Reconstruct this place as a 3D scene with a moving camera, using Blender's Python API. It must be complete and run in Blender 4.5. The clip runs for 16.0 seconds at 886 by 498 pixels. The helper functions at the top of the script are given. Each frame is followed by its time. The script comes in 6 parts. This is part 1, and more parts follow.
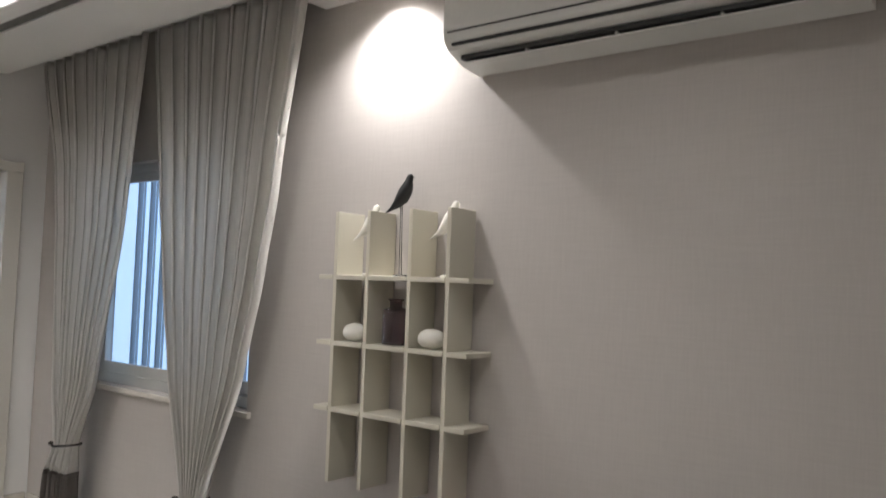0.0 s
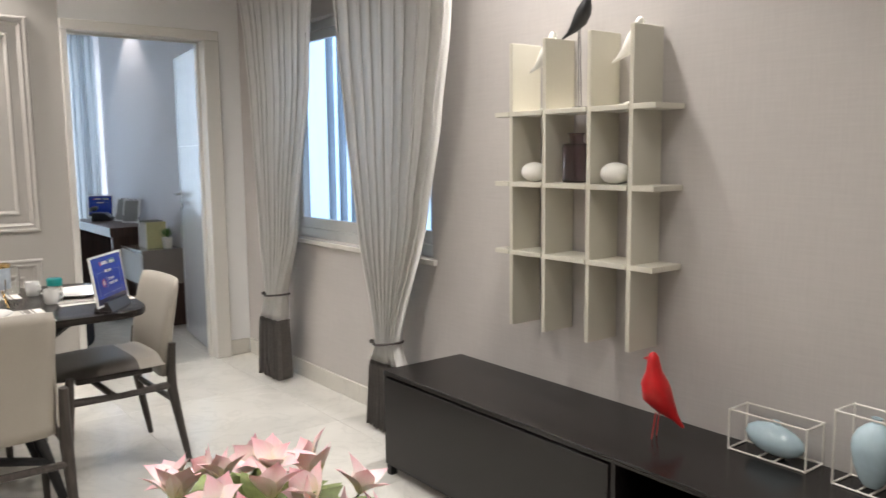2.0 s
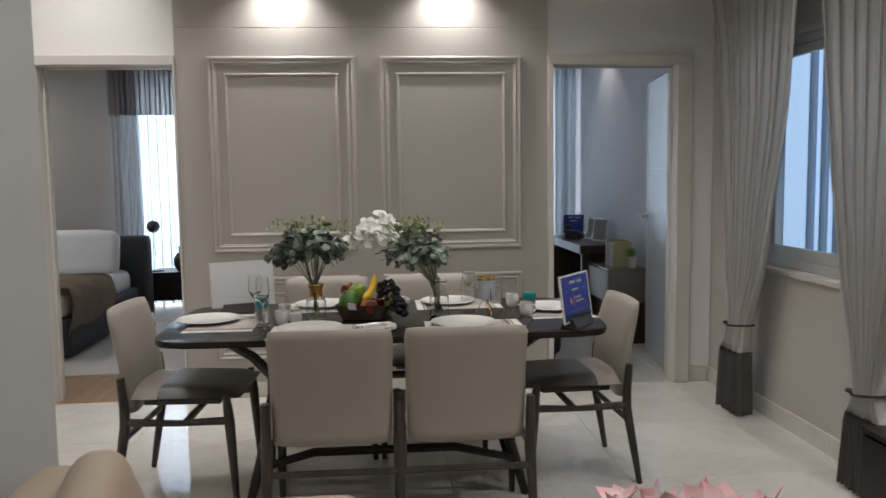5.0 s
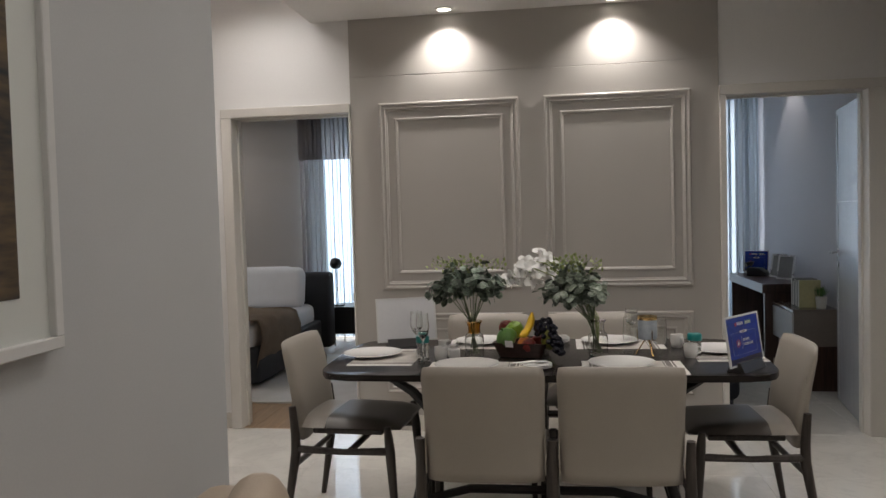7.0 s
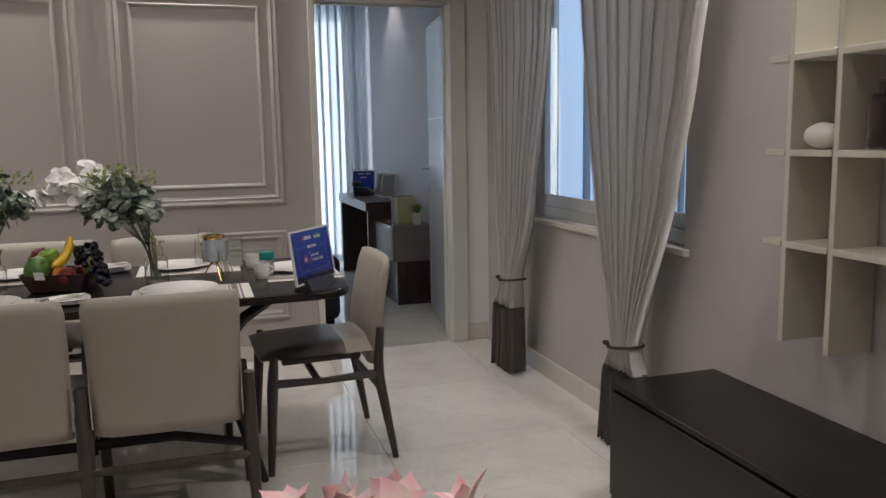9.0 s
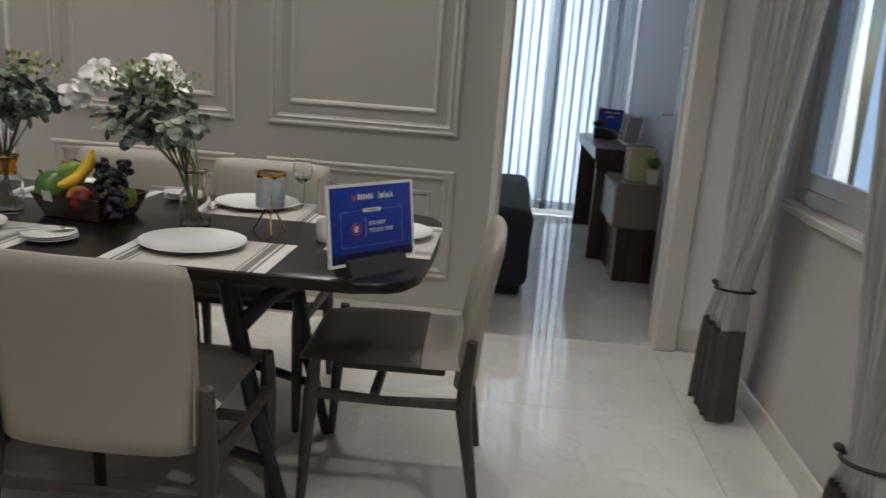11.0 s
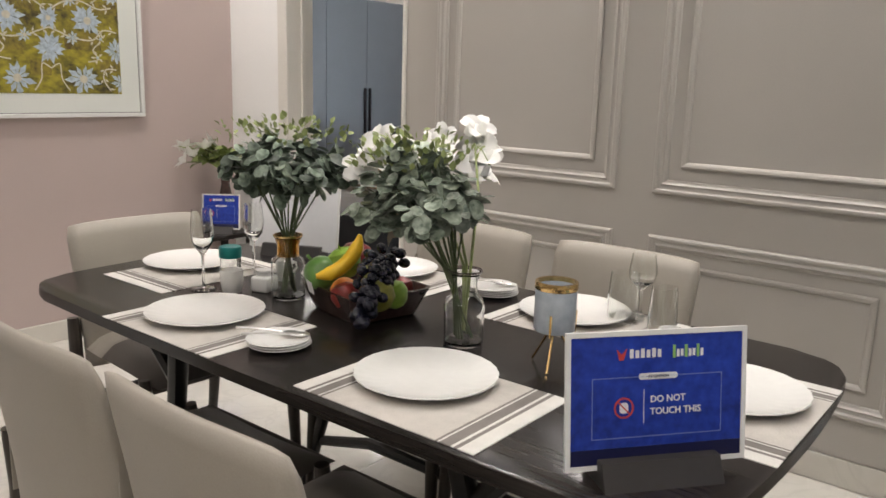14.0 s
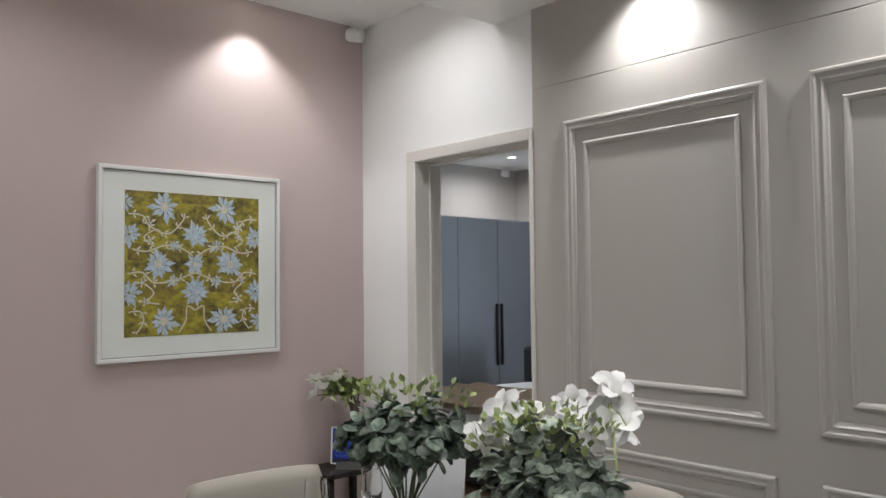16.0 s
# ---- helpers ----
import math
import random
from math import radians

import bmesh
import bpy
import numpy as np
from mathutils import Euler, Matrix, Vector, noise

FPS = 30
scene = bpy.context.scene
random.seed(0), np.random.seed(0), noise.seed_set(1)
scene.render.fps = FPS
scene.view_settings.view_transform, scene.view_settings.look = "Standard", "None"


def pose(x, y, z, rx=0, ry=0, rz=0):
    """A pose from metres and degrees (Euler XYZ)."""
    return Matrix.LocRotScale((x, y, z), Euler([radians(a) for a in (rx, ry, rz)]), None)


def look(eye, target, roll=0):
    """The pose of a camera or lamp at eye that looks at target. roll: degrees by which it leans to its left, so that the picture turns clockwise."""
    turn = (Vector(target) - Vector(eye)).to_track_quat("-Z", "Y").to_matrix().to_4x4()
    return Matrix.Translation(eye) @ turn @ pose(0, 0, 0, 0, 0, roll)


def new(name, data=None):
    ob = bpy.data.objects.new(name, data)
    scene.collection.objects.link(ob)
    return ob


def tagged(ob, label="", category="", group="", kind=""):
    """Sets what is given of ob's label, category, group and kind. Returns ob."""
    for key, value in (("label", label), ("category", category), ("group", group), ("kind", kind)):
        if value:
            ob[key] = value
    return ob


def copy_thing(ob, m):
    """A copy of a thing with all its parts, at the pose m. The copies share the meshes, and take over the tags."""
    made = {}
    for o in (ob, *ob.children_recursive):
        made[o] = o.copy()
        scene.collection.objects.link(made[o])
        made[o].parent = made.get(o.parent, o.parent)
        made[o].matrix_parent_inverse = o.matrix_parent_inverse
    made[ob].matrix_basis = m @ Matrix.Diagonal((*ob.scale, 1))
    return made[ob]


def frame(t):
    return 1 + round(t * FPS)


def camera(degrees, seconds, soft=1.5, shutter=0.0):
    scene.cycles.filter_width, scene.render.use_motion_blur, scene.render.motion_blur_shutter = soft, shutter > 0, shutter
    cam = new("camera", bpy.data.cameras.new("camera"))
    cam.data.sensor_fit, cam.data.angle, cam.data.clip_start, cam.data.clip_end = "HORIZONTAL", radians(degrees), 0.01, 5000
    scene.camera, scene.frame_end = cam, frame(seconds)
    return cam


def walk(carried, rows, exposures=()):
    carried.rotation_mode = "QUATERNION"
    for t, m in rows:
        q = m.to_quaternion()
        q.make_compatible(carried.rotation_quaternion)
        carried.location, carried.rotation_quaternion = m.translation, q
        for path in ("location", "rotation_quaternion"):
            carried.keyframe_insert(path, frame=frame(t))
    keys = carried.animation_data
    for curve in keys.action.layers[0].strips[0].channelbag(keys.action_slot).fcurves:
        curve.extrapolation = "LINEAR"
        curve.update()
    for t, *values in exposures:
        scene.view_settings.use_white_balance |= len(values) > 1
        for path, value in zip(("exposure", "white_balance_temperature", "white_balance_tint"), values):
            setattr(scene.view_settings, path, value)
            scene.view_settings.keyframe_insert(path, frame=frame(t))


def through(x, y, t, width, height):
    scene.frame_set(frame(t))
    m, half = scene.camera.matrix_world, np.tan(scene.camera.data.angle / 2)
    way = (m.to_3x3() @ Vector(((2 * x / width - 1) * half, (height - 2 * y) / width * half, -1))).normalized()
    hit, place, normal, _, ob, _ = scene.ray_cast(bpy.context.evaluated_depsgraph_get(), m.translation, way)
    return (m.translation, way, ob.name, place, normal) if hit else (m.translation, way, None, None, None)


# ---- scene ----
cam = camera(58.8, 16.0, shutter=0.2)
PATH = [
    (0, (4.99, -0.056, 1.443), (3.758, 1.517, 1.542), 2.1),
    (0.5, (4.979, -0.04, 1.359), (3.742, 1.524, 1.196), 2.0),
    (1, (4.966, -0.032, 1.319), (3.744, 1.52, 1.007), 1.4),
    (1.5, (4.92, 0.037, 1.335), (3.602, 1.51, 1.034), 0.2),
    (2, (4.936, 0.109, 1.332), (3.364, 1.322, 1.089), -0.6),
    (2.5, (4.929, 0.125, 1.344), (3.228, 1.154, 1.123), -0.8),
    (3, (4.908, 0.131, 1.355), (3.128, 1.014, 1.129), -0.8),
    (3.5, (4.901, 0.109, 1.362), (3.057, 0.849, 1.136), -0.8),
    (4, (4.925, 0.106, 1.36), (3.017, 0.665, 1.146), -0.9),
    (4.5, (4.923, 0.095, 1.358), (2.967, 0.466, 1.159), -0.8),
    (5, (4.916, 0.121, 1.365), (2.931, 0.282, 1.181), -0.8),
    (5.2, (4.918, 0.116, 1.377), (2.927, 0.196, 1.199), -0.9),
    (7.3, (4.935, 0.281, 1.368), (2.959, -0.017, 1.29), -1.6),
    (7.5, (4.862, 0.327, 1.341), (2.871, 0.175, 1.238), -1.8),
    (8, (4.799, 0.374, 1.332), (2.818, 0.586, 1.166), -0.6),
    (8.5, (4.698, 0.415, 1.306), (2.774, 0.9, 1.057), -1.0),
    (8.7, (4.658, 0.464, 1.278), (2.768, 1.055, 0.998), -1.1),
    (10.8, (3.658, 1.154, 1.263), (1.712, 1.217, 0.808), 4.2),
    (11, (3.58, 1.232, 1.257), (1.64, 1.103, 0.787), 4.3),
    (11.5, (3.332, 1.326, 1.259), (1.454, 0.857, 0.755), 4.0),
    (12, (3.061, 1.315, 1.262), (1.235, 0.659, 0.775), 3.8),
    (12.5, (2.891, 1.344, 1.267), (1.151, 0.504, 0.749), 3.0),
    (13, (2.809, 1.394, 1.275), (1.16, 0.387, 0.76), 2.1),
    (13.5, (2.775, 1.365, 1.285), (1.184, 0.256, 0.798), 2.0),
    (14, (2.738, 1.342, 1.283), (1.207, 0.122, 0.872), 1.7),
    (14.5, (2.73, 1.32, 1.333), (1.238, 0.015, 1.064), 1.3),
    (15, (2.702, 1.292, 1.386), (1.244, -0.071, 1.27), 0.7),
    (15.5, (2.65, 1.264, 1.415), (1.248, -0.162, 1.407), -0.1),
    (16, (2.603, 1.253, 1.412), (1.28, -0.244, 1.503), -0.6),
]
EXPOSURES = [  # seconds, stops, kelvin, tint
    (0.0, -0.15, 6500, 10), (0.5, 0.08, 6450, 9), (0.9, 0.44, 6400, 8), (1.5, 0.6, 6450, 9), (2.2, 0.4, 6650, 10), (3.0, 0.28, 6650, 10),
    (3.5, 0.2, 6650, 10), (4.0, 0.05, 6600, 10), (4.5, -0.36, 6550, 10), (5.0, -0.6, 6550, 10), (6.3, -0.85, 6650, 11), (7.5, -0.9, 6750, 12),
    (8.5, -0.65, 6700, 12), (11.0, -0.68, 6500, 10), (13.0, -0.28, 6750, 12), (14.0, -0.05, 6750, 11), (15.0, -0.12, 6400, 10), (16.0, -0.45, 6200, 9),
]
walk(cam, [(t, look(eye, target, roll)) for t, eye, target, roll in PATH], EXPOSURES)


# ---- light and world ----
world = bpy.data.worlds.new("world")
world.use_nodes = True
scene.world = world
wn = world.node_tree.nodes
sky = wn.new("ShaderNodeTexSky")
sky.sky_type = "NISHITA"
sky.sun_disc = False
sky.sun_elevation, sky.sun_rotation = radians(48), radians(200)
wn["Background"].inputs[1].default_value = 0.12
world.node_tree.links.new(sky.outputs[0], wn["Background"].inputs[0])


def lamp(name, kind, m, power, colour=(1, 1, 1), size=0.1, size_y=None, cone=None, blend=0.4, spread=None):
    data = bpy.data.lights.new(name, kind)
    data.energy, data.color = power, colour
    if kind == "AREA":
        data.shape = "RECTANGLE" if size_y else "DISK"
        data.size = size
        if size_y:
            data.size_y = size_y
        if spread:
            data.spread = radians(spread)
    else:
        data.shadow_soft_size = size
    if kind == "SPOT":
        data.spot_size, data.spot_blend = radians(cone), blend
    ob = new(name, data)
    ob.matrix_world = m
    return ob


WARM = (1.0, 0.90, 0.78)
NEUTRAL = (1.0, 0.972, 0.955)
DAY = (0.80, 0.90, 1.0)
CEIL, HIGH = 2.64, 2.89
# wall washers: two over the panelled wall, one over the shelf, one over the picture, one over the corner wall
WASH = [(0.11, -0.445, CEIL), (0.11, 0.565, CEIL), (2.92, 2.14, CEIL), (0.72, -2.23, HIGH)]
for x, y, z in WASH:
    near = x < 0.2
    lamp("washer_lamp", "SPOT", pose(x, y, z - 0.035), 58 if near else 80 if y > 2 else 34, NEUTRAL, 0.025, cone=128 if near else 140 if y > 2 else 98, blend=1.0 if z < HIGH else 0.6)
# general ceiling downlights
DOWN = [(1.35, 1.25, 2.72), (2.8, 1.25, 2.72), (4.2, 1.25, 2.72), (1.35, 0.1, 2.72), (2.8, 0.1, 2.72), (4.2, 0.1, 2.72), (0.58, -1.56, HIGH), (2.0, -1.65, HIGH)]
for x, y, z in DOWN:
    lamp("downlight_lamp", "AREA", pose(x, y, z - 0.02), (11 if x < 1 else 8) if z == HIGH else (7 if y > 1 else 9.5) if x == 1.35 else 6.5 if y > 1 else 7, NEUTRAL, 0.4, spread=150)
# daylight standing in the bedroom windows and behind the side window
lamp("study_daylight", "AREA", pose(-3.78, 1.2, 1.3, 90, 0, -90), 14, DAY, 1.8, 2.3)
lamp("bedroom_daylight", "AREA", pose(-4.02, -1.98, 1.3, 90, 0, -90), 40, DAY, 1.3, 2.2)
lamp("study_ceiling_lamp", "SPOT", pose(-2.3, 2.02, 2.66), 14, NEUTRAL, 0.03, cone=95, blend=0.4)
lamp("bedroom_ceiling_lamp", "AREA", pose(-1.4, -3.2, 2.66), 19, NEUTRAL, 0.12, spread=170)
lamp("bedroom_ceiling_lamp", "AREA", pose(-3.18, -4.22, 2.66), 19, NEUTRAL, 0.12, spread=170)


# ---- materials ----
def nodes_of(name):
    m = bpy.data.materials.new(name)
    m.use_nodes = True
    t = m.node_tree
    return m, t.nodes, t.links, t.nodes["Principled BSDF"]


def mat(name, colour, rough=0.5, metal=0.0, vary=0.08, scale=8.0, grain=60.0, bump=0.05, stretch=(1, 1, 1), coat=0.0, sheen=0.0,
        random_tint=0.0, spec=0.5, second=None, depth=0.002, sss=0.0):
    """Two scales of variation over a base colour, with fine relief."""
    m, n, l, p = nodes_of(name)
    tc = n.new("ShaderNodeTexCoord")
    mp = n.new("ShaderNodeMapping")
    mp.inputs["Scale"].default_value = stretch
    l.new(tc.outputs["Object"], mp.inputs[0])
    big = n.new("ShaderNodeTexNoise")
    big.inputs["Scale"].default_value, big.inputs["Detail"].default_value = scale, 4
    fine = n.new("ShaderNodeTexNoise")
    fine.inputs["Scale"].default_value, fine.inputs["Detail"].default_value = grain, 3
    l.new(mp.outputs[0], big.inputs[0])
    l.new(mp.outputs[0], fine.inputs[0])
    mix = n.new("ShaderNodeMath")
    mix.operation = "ADD"
    l.new(big.outputs[0], mix.inputs[0])
    l.new(fine.outputs[0], mix.inputs[1])
    ramp = n.new("ShaderNodeValToRGB")
    a = [max(0.0, c * (1 - vary)) for c in colour]
    b = list(second) if second else [min(1.0, c * (1 + vary)) for c in colour]
    ramp.color_ramp.elements[0].color = (*a, 1)
    ramp.color_ramp.elements[1].color = (*b, 1)
    ramp.color_ramp.elements[0].position, ramp.color_ramp.elements[1].position = 0.36, 0.64
    half = n.new("ShaderNodeMath")
    half.operation = "MULTIPLY"
    half.inputs[1].default_value = 0.5
    l.new(mix.outputs[0], half.inputs[0])
    l.new(half.outputs[0], ramp.inputs[0])
    out = ramp.outputs[0]
    if random_tint:
        oi = n.new("ShaderNodeObjectInfo")
        hsv = n.new("ShaderNodeHueSaturation")
        mr = n.new("ShaderNodeMapRange")
        mr.inputs[3].default_value, mr.inputs[4].default_value = 1 - random_tint, 1 + random_tint
        l.new(oi.outputs["Random"], mr.inputs[0])
        l.new(mr.outputs[0], hsv.inputs["Value"])
        l.new(out, hsv.inputs["Color"])
        out = hsv.outputs[0]
    l.new(out, p.inputs["Base Color"])
    p.inputs["Metallic"].default_value = metal
    p.inputs["Specular IOR Level"].default_value = spec
    p.inputs["Coat Weight"].default_value = coat
    p.inputs["Coat Roughness"].default_value = 0.06
    p.inputs["Sheen Weight"].default_value = sheen
    if sss:
        p.inputs["Subsurface Weight"].default_value = sss
        p.inputs["Subsurface Radius"].default_value = (0.01, 0.01, 0.01)
    rr = n.new("ShaderNodeMapRange")
    rr.inputs[3].default_value, rr.inputs[4].default_value = max(0.02, rough * 0.85), min(1, rough * 1.15)
    l.new(big.outputs[0], rr.inputs[0])
    l.new(rr.outputs[0], p.inputs["Roughness"])
    if bump:
        bp = n.new("ShaderNodeBump")
        bp.inputs["Strength"].default_value, bp.inputs["Distance"].default_value = bump, depth
        l.new(fine.outputs[0], bp.inputs["Height"])
        l.new(bp.outputs[0], p.inputs["Normal"])
    return m


def weave(name, colour, rough, threads, vary=0.1, bump=0.3, axes=(1, 1, 1), slub=0.35):
    """Woven cloth or woven wall covering: crossed threads with slubs."""
    m, n, l, p = nodes_of(name)
    tc = n.new("ShaderNodeTexCoord")
    sums = []
    for st in ((threads, threads, threads * 0.06), (threads * 0.05, threads * 0.05, threads)):
        mp = n.new("ShaderNodeMapping")
        mp.inputs["Scale"].default_value = [s * a for s, a in zip(st, axes)]
        l.new(tc.outputs["Object"], mp.inputs[0])
        nz = n.new("ShaderNodeTexNoise")
        nz.inputs["Scale"].default_value, nz.inputs["Detail"].default_value = 1.0, 3
        l.new(mp.outputs[0], nz.inputs[0])
        sums.append(nz)
    blot = n.new("ShaderNodeTexNoise")
    blot.inputs["Scale"].default_value, blot.inputs["Detail"].default_value = 2.5, 3
    l.new(tc.outputs["Object"], blot.inputs[0])
    add = n.new("ShaderNodeMath")
    add.operation = "ADD"
    l.new(sums[0].outputs[0], add.inputs[0])
    l.new(sums[1].outputs[0], add.inputs[1])
    add2 = n.new("ShaderNodeMath")
    add2.operation = "MULTIPLY_ADD"
    add2.inputs[1].default_value = slub
    l.new(blot.outputs[0], add2.inputs[0])
    l.new(add.outputs[0], add2.inputs[2])
    mr = n.new("ShaderNodeMapRange")
    mr.inputs[1].default_value, mr.inputs[2].default_value = 0.8 + slub * 0.4, 1.2 + slub * 0.6
    l.new(add2.outputs[0], mr.inputs[0])
    ramp = n.new("ShaderNodeValToRGB")
    ramp.color_ramp.elements[0].color = (*[c * (1 - vary) for c in colour], 1)
    ramp.color_ramp.elements[1].color = (*[min(1, c * (1 + vary)) for c in colour], 1)
    l.new(mr.outputs[0], ramp.inputs[0])
    l.new(ramp.outputs[0], p.inputs["Base Color"])
    p.inputs["Roughness"].default_value = rough
    p.inputs["Specular IOR Level"].default_value = 0.3
    bp = n.new("ShaderNodeBump")
    bp.inputs["Strength"].default_value, bp.inputs["Distance"].default_value = bump, 0.001
    l.new(add.outputs[0], bp.inputs["Height"])
    l.new(bp.outputs[0], p.inputs["Normal"])
    return m


def marble(name, colour, rough=0.1, veins=0.12, random_tint=0.03):
    m, n, l, p = nodes_of(name)
    tc = n.new("ShaderNodeTexCoord")
    oi = n.new("ShaderNodeObjectInfo")
    off = n.new("ShaderNodeVectorMath")
    off.operation = "MULTIPLY_ADD"
    off.inputs[1].default_value = (1, 1, 1)
    l.new(tc.outputs["Object"], off.inputs[0])
    comb = n.new("ShaderNodeCombineXYZ")
    mul = n.new("ShaderNodeMath")
    mul.operation = "MULTIPLY"
    mul.inputs[1].default_value = 37.0
    l.new(oi.outputs["Random"], mul.inputs[0])
    l.new(mul.outputs[0], comb.inputs[0])
    l.new(mul.outputs[0], comb.inputs[1])
    l.new(comb.outputs[0], off.inputs[2])
    cloud = n.new("ShaderNodeTexNoise")
    cloud.inputs["Scale"].default_value, cloud.inputs["Detail"].default_value, cloud.inputs["Distortion"].default_value = 2.2, 6, 1.2
    vein = n.new("ShaderNodeTexNoise")
    vein.inputs["Scale"].default_value, vein.inputs["Detail"].default_value, vein.inputs["Distortion"].default_value = 3.5, 8, 2.0
    l.new(off.outputs[0], cloud.inputs[0])
    l.new(off.outputs[0], vein.inputs[0])
    r1 = n.new("ShaderNodeValToRGB")
    r1.color_ramp.elements[0].color = (*[c * 0.93 for c in colour], 1)
    r1.color_ramp.elements[1].color = (*[min(1, c * 1.05) for c in colour], 1)
    r1.color_ramp.elements[0].position, r1.color_ramp.elements[1].position = 0.35, 0.65
    l.new(cloud.outputs[0], r1.inputs[0])
    r2 = n.new("ShaderNodeValToRGB")
    r2.color_ramp.elements[0].position, r2.color_ramp.elements[1].position = 0.46, 0.50
    e = r2.color_ramp.elements.new(0.54)
    r2.color_ramp.elements[0].color = (0, 0, 0, 1)
    r2.color_ramp.elements[1].color = (1, 1, 1, 1)
    e.color = (0, 0, 0, 1)
    l.new(vein.outputs[0], r2.inputs[0])
    mx = n.new("ShaderNodeMixRGB")
    mx.inputs[2].default_value = (*[c * 0.72 for c in colour], 1)
    sc = n.new("ShaderNodeMath")
    sc.operation = "MULTIPLY"
    sc.inputs[1].default_value = veins * 2
    l.new(r2.outputs[0], sc.inputs[0])
    l.new(sc.outputs[0], mx.inputs[0])
    l.new(r1.outputs[0], mx.inputs[1])
    hsv = n.new("ShaderNodeHueSaturation")
    mr = n.new("ShaderNodeMapRange")
    mr.inputs[3].default_value, mr.inputs[4].default_value = 1 - random_tint, 1 + random_tint
    l.new(oi.outputs["Random"], mr.inputs[0])
    l.new(mr.outputs[0], hsv.inputs["Value"])
    l.new(mx.outputs[0], hsv.inputs["Color"])
    l.new(hsv.outputs[0], p.inputs["Base Color"])
    p.inputs["Roughness"].default_value = rough
    return m


def wood(name, colour, rough=0.35, axis=1, vary=0.35, coat=0.0, scale=1.0, bump=0.15, spec=0.5):
    """Straight grain along an axis (0 x, 1 y, 2 z)."""
    st = [26 * scale, 26 * scale, 26 * scale]
    st[axis] = 1.6 * scale
    return mat(name, colour, rough, vary=vary, scale=1.0, grain=4.0, bump=bump, stretch=st, coat=coat, depth=0.0006, spec=spec)


def glass(name, colour=(1, 1, 1), rough=0.0):
    m, n, l, p = nodes_of(name)
    p.inputs["Base Color"].default_value = (*colour, 1)
    p.inputs["Transmission Weight"].default_value = 1
    p.inputs["Roughness"].default_value = rough
    p.inputs["IOR"].default_value = 1.45
    return m


def glow(name, colour, strength):
    m, n, l, p = nodes_of(name)
    p.inputs["Base Color"].default_value = (*colour, 1)
    p.inputs["Emission Color"].default_value = (*colour, 1)
    p.inputs["Emission Strength"].default_value = strength
    return m


def sheer(name, colour, clear, threads=(20, 20, 0.5), low=0.62, through=0.55):
    """Thin cloth that lets light through. Fine noise tints threads; coarse noise paints fold shade."""
    m, n, l, p = nodes_of(name)
    tc = n.new("ShaderNodeTexCoord")
    mp = n.new("ShaderNodeMapping")
    mp.inputs["Scale"].default_value = threads
    nz = n.new("ShaderNodeTexNoise")
    nz.inputs["Scale"].default_value = 1
    l.new(tc.outputs["Object"], mp.inputs[0])
    l.new(mp.outputs[0], nz.inputs[0])
    dif, tl, tr = n.new("ShaderNodeBsdfDiffuse"), n.new("ShaderNodeBsdfTranslucent"), n.new("ShaderNodeBsdfTransparent")
    ramp = n.new("ShaderNodeValToRGB")
    ramp.color_ramp.elements[0].color = (*[c * low for c in colour], 1)
    ramp.color_ramp.elements[1].color = (*colour, 1)
    ramp.color_ramp.elements[0].position, ramp.color_ramp.elements[1].position = 0.32, 0.68
    l.new(nz.outputs[0], ramp.inputs[0])
    for s in (dif, tl):
        l.new(ramp.outputs[0], s.inputs[0])
    a, b = n.new("ShaderNodeMixShader"), n.new("ShaderNodeMixShader")
    a.inputs[0].default_value, b.inputs[0].default_value = through, clear
    l.new(dif.outputs[0], a.inputs[1])
    l.new(tl.outputs[0], a.inputs[2])
    l.new(a.outputs[0], b.inputs[1])
    l.new(tr.outputs[0], b.inputs[2])
    l.new(b.outputs[0], n["Material Output"].inputs[0])
    return m


